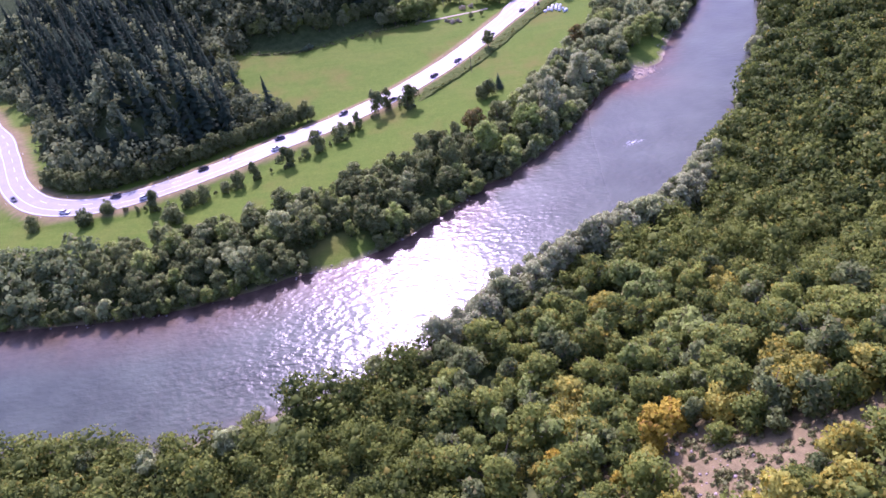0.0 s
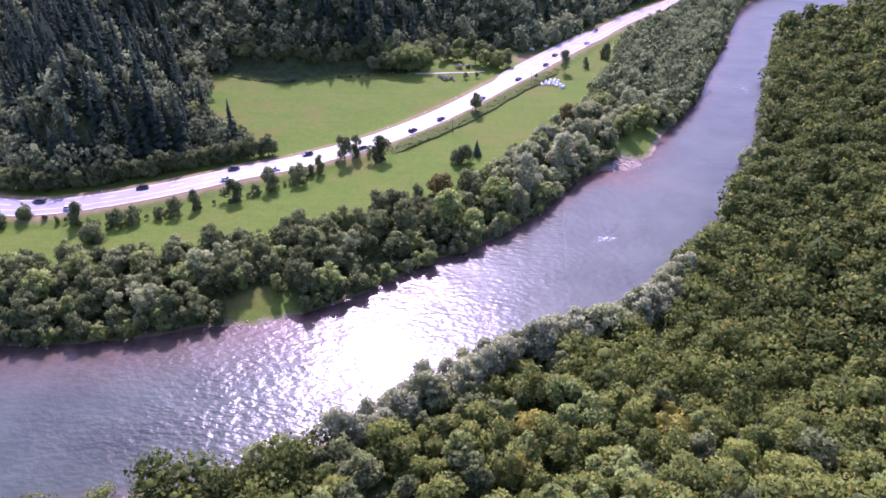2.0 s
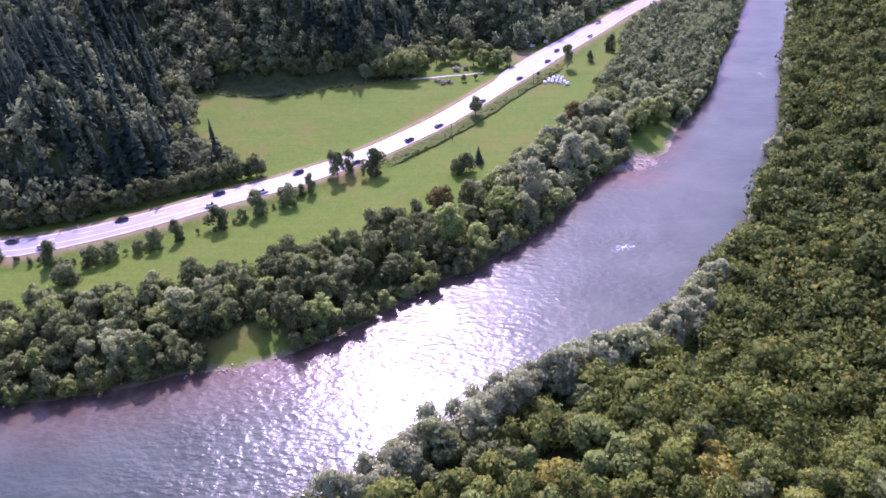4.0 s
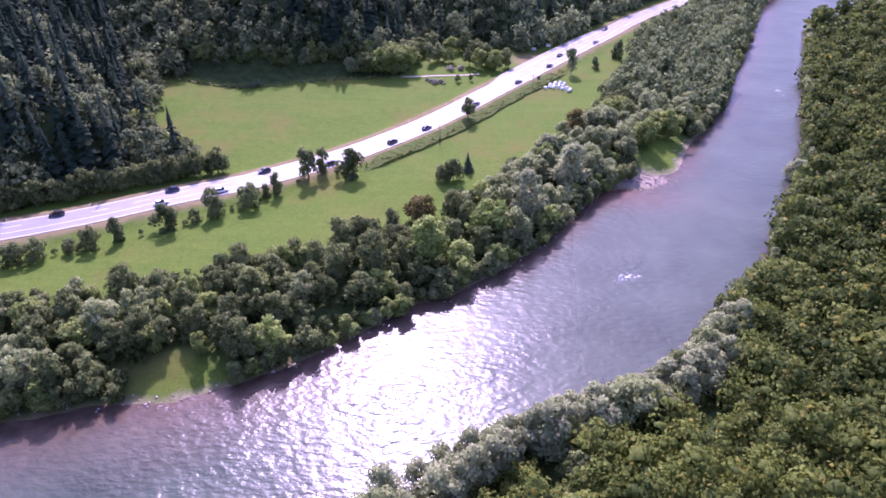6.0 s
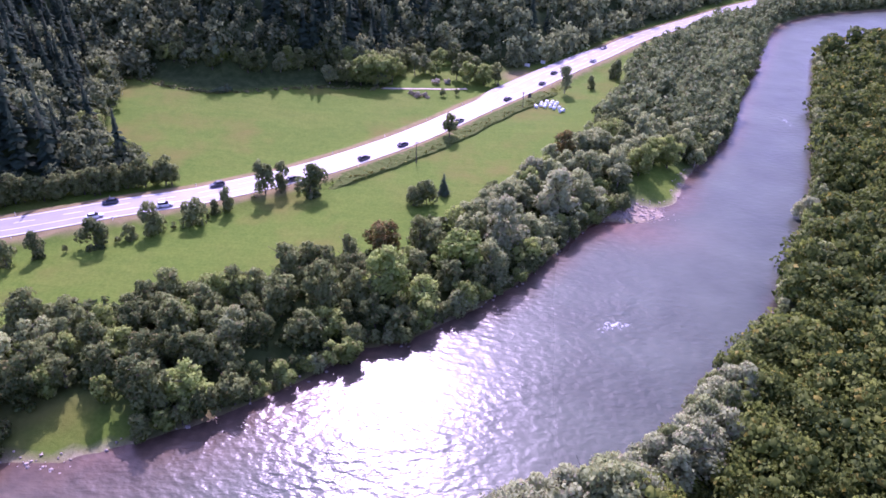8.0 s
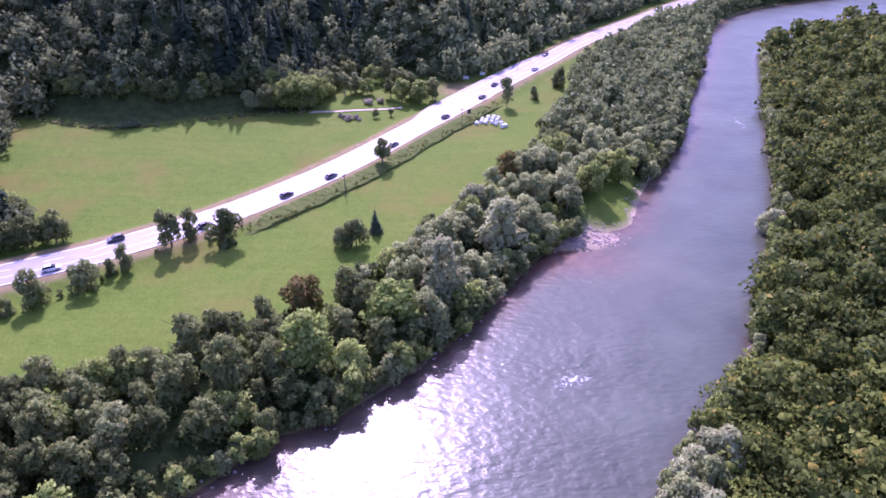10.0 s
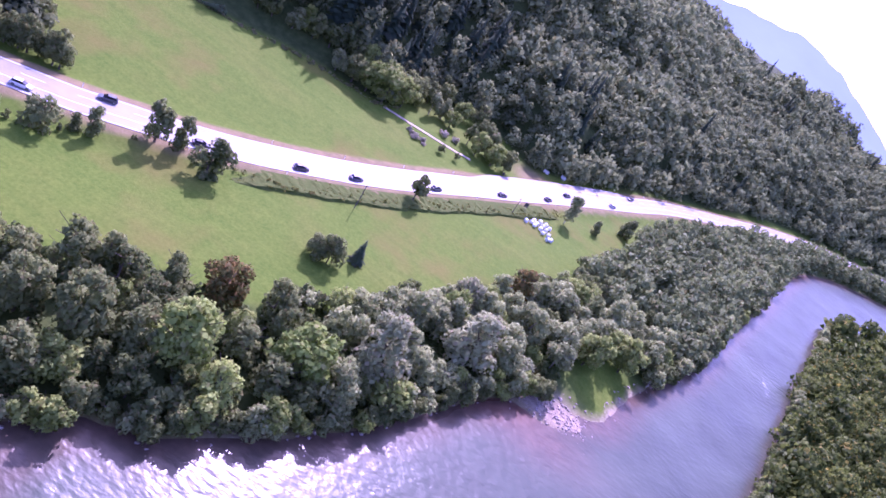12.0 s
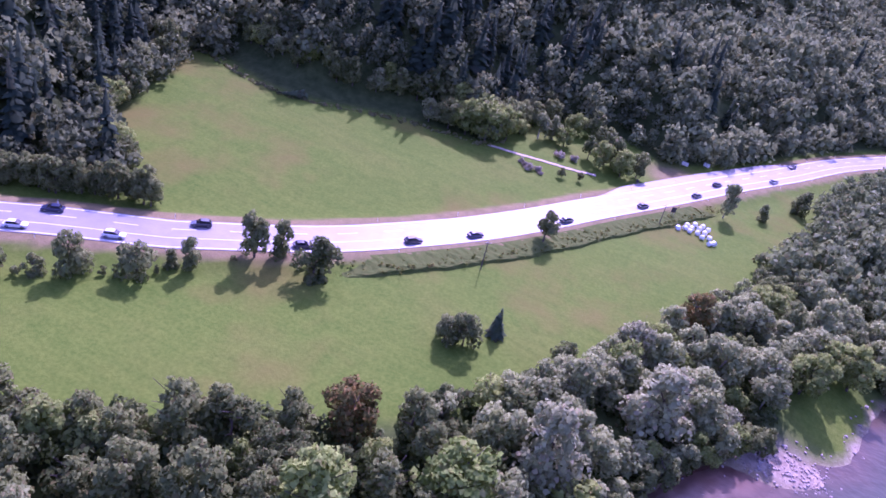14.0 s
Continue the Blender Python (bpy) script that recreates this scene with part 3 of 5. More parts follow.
# kinds of tree: height, crown radius, height of the crown's lower edge, lobes, leaves, leaf size
BIG = dict(lump=(0.2, 0.38), shell=0.42, spread=0.74)
KINDS = {
    "willow": dict(h=13.5, r=6.0, base=0.6, lobes=30, leaves=1550, size=0.6, leaf="willow", label="silvery grey-green willow with a rounded, lobed crown", flat=0.85, **BIG),
    "alder": dict(h=13.5, r=5.0, base=0.8, lobes=27, leaves=1350, size=0.58, leaf="broad", label="dark green broadleaf tree in the riverside wood", flat=0.95, **BIG),
    "light": dict(h=12.5, r=5.8, base=0.6, lobes=30, leaves=1550, size=0.58, leaf="light", label="bright green round-crowned tree on the river bank", flat=0.85, **BIG),
    "silver": dict(h=13.5, r=6.4, base=0.4, lobes=32, leaves=1700, size=0.58, leaf="silver", label="large pale silver willow with a rounded crown", flat=0.85, **BIG),
    "bright": dict(h=12.5, r=5.8, base=0.4, lobes=30, leaves=1650, size=0.56, leaf="bright", label="fresh bright green round-crowned tree by the water", flat=0.85, **BIG),
    "willow_small": dict(h=6.0, r=2.9, base=0.2, lobes=13, leaves=640, size=0.42, leaf="willow", label="pale grey-green willow bush at the river's edge", flat=0.85),
    "alder_small": dict(h=6.6, r=2.8, base=0.3, lobes=13, leaves=640, size=0.42, leaf="broad", label="small dark green broadleaf tree", flat=0.95),
    "light_small": dict(h=6.2, r=2.8, base=0.2, lobes=13, leaves=640, size=0.42, leaf="light", label="small bright green broadleaf tree", flat=0.85),
    "shrub": dict(h=5.0, r=2.6, base=0.2, lobes=8, leaves=270, size=0.5, leaf="broad", label="low green bush among the riverside trees", flat=0.85),
    "maple": dict(h=7.6, r=3.8, base=-1.0, lobes=20, leaves=1150, size=0.44, leaf="road", label="dark green roadside tree with an oval crown", flat=1.0, lump=(0.2, 0.42), shell=0.45, spread=0.68),
    "slim": dict(h=9.2, r=2.5, base=-0.6, lobes=18, leaves=900, size=0.42, leaf="road", label="slender dark green roadside tree", flat=1.1, lump=(0.24, 0.46), shell=0.5, spread=0.6),
    "lone": dict(h=8.6, r=3.0, base=2.3, lobes=18, leaves=900, size=0.42, leaf="road", label="slender dark green tree with a bare stem beside the road", flat=1.0, lump=(0.2, 0.4), shell=0.45, spread=0.68),
    "brown": dict(h=15.5, r=5.6, base=0.8, lobes=30, leaves=1650, size=0.58, leaf="brown", label="tall tree with rusty brown leaves", flat=1.0, **BIG),
    "scrub": dict(h=6.6, r=4.6, base=-0.6, lobes=22, leaves=1350, size=0.4, lump=(0.22, 0.44), leaf="scrub", label="yellow-green leafy tree on the wooded near slope", flat=0.85),
    "scrub_yellow": dict(h=6.2, r=4.2, base=-0.6, lobes=20, leaves=1250, size=0.4, lump=(0.22, 0.44), leaf="yellowing", label="yellowing leafy tree on the wooded near slope", flat=0.85),
    "golden": dict(h=6.6, r=3.5, base=0.4, lobes=12, leaves=560, size=0.5, leaf="yellow", label="small tree with golden yellow autumn leaves", flat=0.85),
    "heap": dict(h=2.4, r=2.6, base=0.1, lobes=9, leaves=260, size=0.45, leaf="purple", label="purplish grey brushwood bush at the field's edge", flat=0.7),
    "pale": dict(h=9.5, r=3.8, base=0.8, lobes=14, leaves=700, size=0.5, leaf="willow", label="pale grey-green tree beside the road", flat=1.0),
}
BUILT = {}


def variants(kind, count):
    """Meshes of a few trees of a kind, built once."""
    if kind not in BUILT:
        k, rng = KINDS[kind], np.random.default_rng(sum(map(ord, kind)))
        BUILT[kind] = []
        for _ in range(count):
            lean = rng.normal() * 0.08
            co, tris, nrm = crown(rng, k["r"], k["h"], k["base"], k["lobes"], k["leaves"], k["size"], flat=k["flat"], lean=lean, lump=k.get("lump", (0.2, 0.5)), shell=k.get("shell", 0.5), spread=k.get("spread", 0.62))
            BUILT[kind].append((tri_mesh("crown", co, tris, LEAF[k["leaf"]], None, nrm),
                                trunk_mesh(rng, k["h"], 0.03 * k["h"] * 0.8, 4, k["r"] * 0.9, BARK_PALE if k["leaf"] in ("willow", "purple") else BARK, lean)))
    return BUILT[kind]


FIRST = {}


def plant(kind, x, y, scale=1.0, turn=None, name="tree", group="", label="", count=4, sink=0.0, tall=1.0, rng=RNG):
    """One tree, a thing of its own; the meshes are shared between trees of a kind."""
    meshes = variants(kind, count)
    i = int(rng.integers(len(meshes)))
    turn = rng.uniform(0, 360) if turn is None else turn
    tall *= rng.uniform(0.86, 1.18)
    m = pose(x, y, height(x, y) - sink, rng.normal() * 2.5, rng.normal() * 2.5, turn) @ Matrix.Diagonal((scale * rng.uniform(0.88, 1.12), scale, scale * tall, 1))
    key = (kind, i, group, name, label)
    if key not in FIRST:
        FIRST[key] = tree_of(name, label or KINDS[kind]["label"], "tree" if KINDS[kind]["h"] > 5.5 else "bush", group, *meshes[i])
        FIRST[key].matrix_basis = m
        return FIRST[key]
    ob = copy_thing(FIRST[key], Matrix.Identity(4))
    ob.matrix_basis = m
    return ob


def scatter(x0, x1, y0, y1, gap, rng, taken=(), limit=20000):
    """Places at about one per gap, jittered on a staggered grid, clear of those taken."""
    xs, ys = np.arange(x0, x1, gap), np.arange(y0, y1, gap * 0.87)
    px, py = np.meshgrid(xs, ys)
    px = px + (np.arange(len(ys)) % 2)[:, None] * gap / 2
    px, py = px.ravel() + rng.normal(size=px.size) * gap * 0.27, py.ravel() + rng.normal(size=px.size) * gap * 0.27
    ok = np.ones(px.size, bool)
    for tx, ty, tr in taken:
        ok &= np.hypot(px - tx, py - ty) > tr
    return px[ok], py[ok]


# ---------- road ----------
def along(line, offset):
    """A line beside a line, to its right."""
    d = np.gradient(line, axis=0)
    d /= np.linalg.norm(d, axis=1, keepdims=True)
    return line + np.stack([d[:, 1], -d[:, 0]], 1) * offset


ROAD_Z = 1.42
near_road = RD[(RD[:, 0] > -420) & (RD[:, 0] < 420)]
HALF = 5.9


def strip(name, line, a, b, z, thick, material_, parent=None, label=""):
    """A slab along a line between two offsets."""
    bm = bmesh.new()
    rows = []
    left, right = along(line, a), along(line, b)
    for p, q in zip(left, right):
        rows.append([bm.verts.new((*p, z)), bm.verts.new((*q, z)), bm.verts.new((*q, z - thick)), bm.verts.new((*p, z - thick))])
    for r0, r1 in zip(rows[:-1], rows[1:]):
        for i in range(4):
            bm.faces.new((r0[i], r0[(i + 1) % 4], r1[(i + 1) % 4], r1[i]))
    bm.faces.new(rows[0]), bm.faces.new(rows[-1][::-1])
    bmesh.ops.recalc_face_normals(bm, faces=bm.faces)
    return part(name, bm, material_, parent, label)


def resample(line, step):
    d = np.r_[0, np.cumsum(np.linalg.norm(np.diff(line, axis=0), axis=1))]
    s = np.arange(0, d[-1], step)
    return np.stack([np.interp(s, d, line[:, i]) for i in (0, 1)], 1)


road_line = resample(near_road, 4.0)
road = tagged(strip("road", road_line, -HALF, HALF, ROAD_Z, 0.35, ASPHALT), "sunlit grey asphalt road with three marked lanes", "road", kind="structure")
for off in (-HALF + 0.55, HALF - 0.55):
    strip("edge_line", road_line, off - 0.12, off + 0.12, ROAD_Z + 0.012, 0.01, PAINT_WHITE, road)
strip("lane_line", road_line, 1.65 - 0.09, 1.65 + 0.09, ROAD_Z + 0.012, 0.01, PAINT_WHITE, road)
bay = resample(near_road[(near_road[:, 0] > -2) & (near_road[:, 0] < 64)], 3.0)
bm = bmesh.new()
prev = None
for k, ((x, y), (u, v)) in enumerate(zip(along(bay, -HALF + 0.05), along(bay, -HALF - 3.8))):
    t = float(ease(min(k / 7, (len(bay) - 1 - k) / 9)))
    u, v = x + (u - x) * t, y + (v - y) * t
    now = [bm.verts.new(p) for p in ((x, y, ROAD_Z - 0.004), (u - 0.01, v, ROAD_Z - 0.004), (u - 0.01, v, ROAD_Z - 0.35), (x, y, ROAD_Z - 0.35))]
    if prev:
        for i in range(4):
            bm.faces.new((prev[i], prev[(i + 1) % 4], now[(i + 1) % 4], now[i]))
    prev = now
bmesh.ops.recalc_face_normals(bm, faces=bm.faces)
tagged(part("road_lay_by", bm, ASPHALT), "wide asphalt lay-by beside the road", "road", kind="structure")
fine_line = resample(near_road, 1.0)
for k in range(60, len(fine_line) - 60, 12):
    if -270 < fine_line[k][0] < 150:
        strip("lane_dash", fine_line[k:k + 6:1], -1.95 - 0.09, -1.95 + 0.09, ROAD_Z + 0.012, 0.01, PAINT_WHITE, road)

SAND = plain("track_sand", (0.46, 0.38, 0.27), 0.9, 0, 0.25, 0.8)
bm = bmesh.new()
line = resample(TR, 1.5)
prev = None
for (x, y), (u, v) in zip(along(line, -0.7), along(line, 0.7)):
    j = 0.15 * math.sin(x * 1.3)
    now = [bm.verts.new((x, y + j, height(x, y) + 0.08)), bm.verts.new((u, v + j, height(u, v) + 0.08))]
    if prev:
        bm.faces.new((prev[0], prev[1], now[1], now[0]))
    prev = now
bmesh.ops.recalc_face_normals(bm, faces=bm.faces)
bmesh.ops.solidify(bm, geom=bm.faces[:] + bm.edges[:] + bm.verts[:], thickness=0.12)
tagged(part("track", bm, SAND), "pale sandy dirt track joining the road", "track", kind="structure")

# ---------- trees beside the road and in the meadow ----------
ROADSIDE = [(-186, 196, 0.62, "maple"), (-164, 195, 0.85, "maple"), (-157, 200.5, 0.72, "maple"), (-138, 199, 0.78, "maple"), (-127, 190.5, 1.0, "maple"), (-124.5, 200.5, 0.8, "maple"), (-120, 203, 0.75, "maple"),
            (-112, 207.5, 0.62, "maple"), (-107.5, 209.5, 0.72, "maple"), (-102, 214, 0.65, "maple"), (-91, 221.5, 1.0, "maple"), (-85, 226.5, 0.5, "maple"), (-80.5, 230.5, 0.9, "maple"), (-72, 238, 0.92, "maple"), (-68.8, 243.6, 0.62, "slim"), (-66, 246, 0.78, "slim"),
            (-58.8, 256.6, 1.05, "slim"), (-54.8, 260.0, 0.9, "slim"), (-46.3, 260.2, 1.12, "maple"), (-10.8, 312.5, 1.12, "lone"),
            (32, 377, 0.95, "pale"), (44, 387.5, 0.6, "maple"), (55.5, 405, 0.9, "maple")]
rng = np.random.default_rng(21)
for x, y, s, kind in ROADSIDE:
    slim = 1.0 if kind in ("slim", "lone") else 1.2
    plant(kind, x, y, s * 1.2, group="trees along the road", name="roadside_tree", rng=rng, tall=slim, sink=0.7)
for x, y, s in [(-145, 199.5, 0.5), (-142, 200, 0.4), (-150, 200, 0.45), (-134, 199.5, 0.4), (-130.5, 200, 0.5), (-116, 205.5, 0.35), (-97, 217.5, 0.4), (-87, 224.5, 0.45), (-76.5, 234, 0.4), (-70, 241, 0.35), (-61, 253, 0.3), (-50, 260, 0.3)]:
    plant("shrub", x, y, s, group="bushes along the road", name="roadside_bush", label="low dark bush on the road's verge", rng=rng)
plant("maple", -11.2, 259.6, 1.0, name="meadow_tree", label="bushy dark green tree standing in the meadow", rng=rng, tall=1.1)
plant("maple", -14.8, 258, 0.85, name="meadow_tree", label="bushy dark green tree standing in the meadow", rng=rng, tall=1.1)
plant("shrub", 43.8, 345.8, 1.05, name="meadow_bush", label="dark green bush standing in the meadow", rng=rng, tall=1.2)


def spruce(x, y, h, r, label, rng, name="spruce"):
    co, tris, nrm = spruce_shape(rng, r, h, 13, 11, 0.8)
    ob = tree_of(name, label, "tree", "", tri_mesh("crown", co, tris, LEAF["conifer"], None, nrm), trunk_mesh(rng, h, 0.16, 0, 0, BARK))
    ob.matrix_basis = pose(x, y, height(x, y), 0, 0, 30)
    return ob


spruce(-7, 266.8, 7.4, 2.3, "small dark spruce standing in the meadow", rng)

# ---------- the wood on the far bank ----------
NAMED = [("brown", -16.2, 225.5, 0.95), ("bright", 2.4, 223.6, 1.15), ("bright", -13.3, 208.6, 1.08), ("bright", -4.2, 208.0, 0.8), ("silver", 12.8, 236.6, 1.08), ("silver", 26.5, 259.6, 1.22), ("silver", 38.7, 269.0, 0.62),
         ("willow", 19.5, 245.5, 0.72), ("willow", 36.0, 281.5, 0.92), ("willow", 45.5, 280.5, 0.75), ("light", 53.5, 292.0, 0.88), ("light", 64.5, 303.0, 0.88), ("brown", 28.0, 294.0, 0.82), ("silver", 19.0, 277.5, 0.85), ("willow", 41.0, 304.0, 0.9),
         ("alder_small", 7.2, 266.5, 1.05), ("willow", 57.5, 316.5, 0.85), ("alder", -36.3, 210.5, 0.9), ("alder", -26.0, 202.0, 1.0), ("bright", -43.0, 171.5, 0.92), ("light_small", -16.8, 189.6, 1.2), ("light_small", -58.0, 168.5, 0.95), ("alder", -27.0, 191.5, 0.85),
         ("alder", 5.0, 243.0, 0.85), ("alder", -34.5, 199.0, 0.9), ("willow", -40.0, 187.0, 0.75), ("alder", -8.0, 231.0, 0.85), ("willow", 12.5, 256.5, 0.85), ("alder", -6.5, 219.0, 0.8), ("light", 4.5, 212.5, 0.6)]
for kind, x, y, s in NAMED:
    plant(kind, x, y, s, group="trees of the far river bank", name="bank_tree", rng=rng, sink=0.2)
bx, by = scatter(-260, 420, 128, 740, 5.5, rng, [(x, y, 4.0 * s + 1.2) for _, x, y, s in NAMED])
d_l, _ = away(LB, bx, by)
d_low, side_low = away(ML, bx, by)
d_rd, side_rd = away(RD, bx, by)
ok = ~inside(RIVER, bx, by) & ~inside(NEAR, bx, by) & (side_low < 0) & (d_low > 1.5) & (d_l > 1.0) & (d_l < 75) & (d_rd > 13)
ok &= ((bx - 61) / 13.5) ** 2 + ((by - 283) / 11) ** 2 > 1
ok &= ((bx + 58.5) / 11) ** 2 + ((by - 161) / 8) ** 2 > 1
ok &= ~((bx > 44) & (by < 309) & (d_l < 11) & (by > 268))
bank_places = sorted(zip(bx[ok], by[ok], d_l[ok], d_low[ok]), key=lambda p: math.hypot(p[0] - 10, p[1] - 190))
# the outermost row, over the water's edge
for x, y in resample(LB[(LB[:, 0] > -170) & (LB[:, 0] < 130)], 3.0):
    if (45 < x < 75 and 270 < y < 308) or ((x + 61) / 13) ** 2 + ((y - 160) / 9) ** 2 < 1:
        continue
    kind = ("shrub", "willow_small", "alder_small", "alder_small", "light_small")[int(rng.integers(5))]
    plant(kind, x - 0.3 + rng.normal() * 0.5, y + 0.4 + rng.normal() * 0.5, rng.uniform(0.7, 1.2), group="bushes over the water", name="bank_bush",
          label="leafy bush leaning over the river's edge", rng=rng, sink=0.2)
far_wood = []
for n, (x, y, dl, dw) in enumerate(bank_places):
    grey = 0.5 + 0.3 * math.sin(x / 19 + 0.5) + (0.25 if y > 235 else -0.45)
    u = rng.uniform()
    kind = "willow" if u < grey * 0.8 else "light" if u > 0.84 else "alder"
    s = rng.uniform(0.5, 0.86)
    if dl < 4.5 or dw < 4.0:
        kind, s = ("shrub" if u < 0.3 else kind + "_small"), rng.uniform(0.9, 1.45)
    if n < 260:
        plant(kind, x, y, s, group="trees of the far river bank", name="bank_bush" if kind == "shrub" else "bank_tree", rng=rng, sink=0.2)
    else:
        far_wood.append((x, y, s * 1.4, kind))


# ---------- woods that nobody could count ----------
def thicket(name, places, shapes, material_, label, rng):
    """One mesh of many trees: places are x, y, scale, tint."""
    cos, tris, tints, nrms, at = [], [], [], [], 0
    for x, y, s, tint in places:
        co, tr, nr = shapes[int(rng.integers(len(shapes)))]
        a = rng.uniform(0, 6.283)
        c, q = math.cos(a) * s, math.sin(a) * s
        cos.append(np.stack([co[:, 0] * c - co[:, 1] * q + x, co[:, 0] * q + co[:, 1] * c + y, co[:, 2] * s * rng.uniform(0.85, 1.2) + height(x, y) - 0.3], 1))
        nrms.append(np.stack([nr[:, 0] * math.cos(a) - nr[:, 1] * math.sin(a), nr[:, 0] * math.sin(a) + nr[:, 1] * math.cos(a), nr[:, 2]], 1))
        tris.append(tr + at)
        tints.append(np.full(len(co), tint))
        at += len(co)
    me = tri_mesh("wood", np.concatenate(cos), np.concatenate(tris), material_, np.concatenate(tints), np.concatenate(nrms))
    return tagged(new(name, me), label, "woodland", kind="stuff")


def bulk(rng, count, r, h, base, lobes, leaves, size, flat=0.85, vary=0.15, calm=1.0):
    return [crown(rng, r * rng.uniform(1 - vary, 1 + vary), h * rng.uniform(1 - vary, 1 + vary), base, lobes, leaves, size, flat=flat, lump=(0.3, 0.52), ragged=0.2 * calm, fill=0.42) for _ in range(count)]


far_shapes = bulk(np.random.default_rng(5), 7, 4.7, 10.0, 0.2, 9, 130, 0.95, calm=1.8)
if far_wood:
    thicket("riverside_wood", [(x, y, s * (0.55 if k == "shrub" or "small" in k else 1), 0.25 + 0.75 * rng.uniform() if "alder" not in k else 0.45 * rng.uniform()) for x, y, s, k in far_wood], far_shapes,
            foliage("leaves_riverside", (0.07, 0.11, 0.04), (0.25, 0.31, 0.12), (0.22, 0.23, 0.09), 0.42, tint_attr=True), "grey-green trees of the wood along the river bank", rng)

# undergrowth between the trees of the far bank
ux, uy = scatter(-120, 75, 145, 320, 4.6, rng, [(58, 281, 12), (64, 293, 9), (69, 303, 7), (-59, 161, 10)])
u_l, u_low = away(LB, ux, uy)[0], away(ML, ux, uy)
keep_ = ~inside(RIVER, ux, uy) & ~inside(NEAR, ux, uy) & (u_low[1] < 0) & (u_low[0] > 0.5) & (u_l > 2.0) & (u_l < 60)
thicket("undergrowth", [(x, y, rng.uniform(0.7, 1.2), rng.uniform(0, 0.7)) for x, y in zip(ux[keep_], uy[keep_])], bulk(np.random.default_rng(14), 5, 2.4, 4.2, 0.0, 7, 90, 0.6, calm=2.0),
        foliage("leaves_undergrowth", (0.035, 0.065, 0.02), (0.15, 0.2, 0.06), (0.15, 0.15, 0.05), 0.42, tint_attr=True), "low green bushes under the riverside trees", rng)

# ---------- the near bank ----------
NEAR_NAMED = [("golden", 18, 75, 1.55), ("golden", 22.5, 78, 1.1), ("golden", -1.5, 74, 0.75), ("golden", 36, 78, 0.9), ("golden", 10, 66, 0.6),
              ("alder", 22, 142, 0.62), ("alder", 1, 130, 0.6), ("alder", -9, 121, 0.55), ("silver", 34, 162, 0.72), ("silver", 42, 169, 0.72), ("silver", 16, 151, 0.7), ("willow", 8, 146, 0.66),
              ("silver", 25, 156.5, 0.75), ("silver", -1, 140, 0.6), ("willow", -17, 127, 0.55), ("willow", -42, 108, 0.55), ("silver", 51, 178, 0.62), ("silver", 100, 274, 0.6), ("willow", 95, 246, 0.55), ("willow", 20, 150, 0.6), ("willow", 37, 160, 0.6), ("willow", -75, 88, 0.6), ("willow", -92, 82, 0.6), ("alder", -108, 84, 0.6), ("alder", -30, 108, 0.5)]
for kind, x, y, s in NEAR_NAMED:
    plant(kind, x, y, s, group="trees of the near slope", name="slope_tree", rng=rng, sink=0.2, label="green leafy tree at the near river bank" if kind not in ("golden", "silver") else "")
nx, ny = scatter(-240, 330, -60, 620, 5.2, rng, [(x, y, (2.6 if k == "golden" else 3.6) * s + 0.5) for k, x, y, s in NEAR_NAMED])
d_r, _ = away(RB, nx, ny)
ok = inside(NEAR, nx, ny) & (d_r > 0.6) & (d_r < 115) & (ny > 32) & (nx > -150) & ((d_r > 9) | (nx < -30) | (nx > 60))
ok &= ((nx - 25) / 12) ** 2 + ((ny - 64) / 11) ** 2 > 1 + 0.5 * rng.normal(size=nx.size)
ok &= ((nx - 49) / 8) ** 2 + ((ny - 68) / 6) ** 2 > 1 + 0.5 * rng.normal(size=nx.size)
ok &= ((nx + 6) / 7) ** 2 + ((ny - 62) / 6) ** 2 > 1
near_places = sorted(zip(nx[ok], ny[ok], d_r[ok]), key=lambda p: math.hypot((p[0] - 22) * 0.8, p[1] - 92))
slope_wood = []
for n, (x, y, dr) in enumerate(near_places):
    s = rng.uniform(0.7, 1.5)
    if n < 265:
        u = rng.uniform()
        if x > 66 or dr < 20:
            u *= 0.3 if rng.uniform() < 0.6 else 1.0
        warm = float(ease((104 - y) / 24)) * float(ease((x + 12) / 24)) * (0.75 + 0.5 * wobble(np.float64(x), np.float64(y), 9.0, 2.2))
        kind = "alder_small" if u < 0.18 else "light_small" if u > 0.86 else "scrub_yellow" if rng.uniform() < 0.06 + 0.42 * warm else "scrub"
        plant(kind, x, y, s * (1.15 if "small" in kind else 1.0), group="trees of the near slope", name="slope_tree", rng=rng, label="green leafy tree on the wooded near slope" if "small" in kind else "", sink=0.2)
    else:
        slope_wood.append((x, y, s, float(np.clip(0.5 + 0.35 * wobble(np.float64(x), np.float64(y), 14.0, 5.0) + 0.32 * rng.normal() - 0.5 * float(ease((x - 55) / 60)) - 0.25 * float(ease((y - 150) / 60)), 0, 1))))
near_shapes = bulk(np.random.default_rng(6), 11, 4.9, 6.2, -0.8, 10, 270, 0.64, vary=0.36, flat=0.76, calm=2.0)
slope_d = dict(zip([p[:2] for p in slope_wood], away(RB, [p[0] for p in slope_wood], [p[1] for p in slope_wood])[0]))
seen_part = lambda p: p[1] > 36 and (math.hypot((p[0] - 10) * 0.8, p[1] - 120) < 105 or (slope_d[p[:2]] < 60 and -70 < p[0] < 185 and p[1] < 430)) and p[0] > -70 or (p[0] > -140 and p[1] > 55 and p[0] <= -70)
close = [p for p in slope_wood if seen_part(p)]
rest = [p for p in slope_wood if not seen_part(p)]
front = lambda p: p[1] < 205 and p[0] < 78
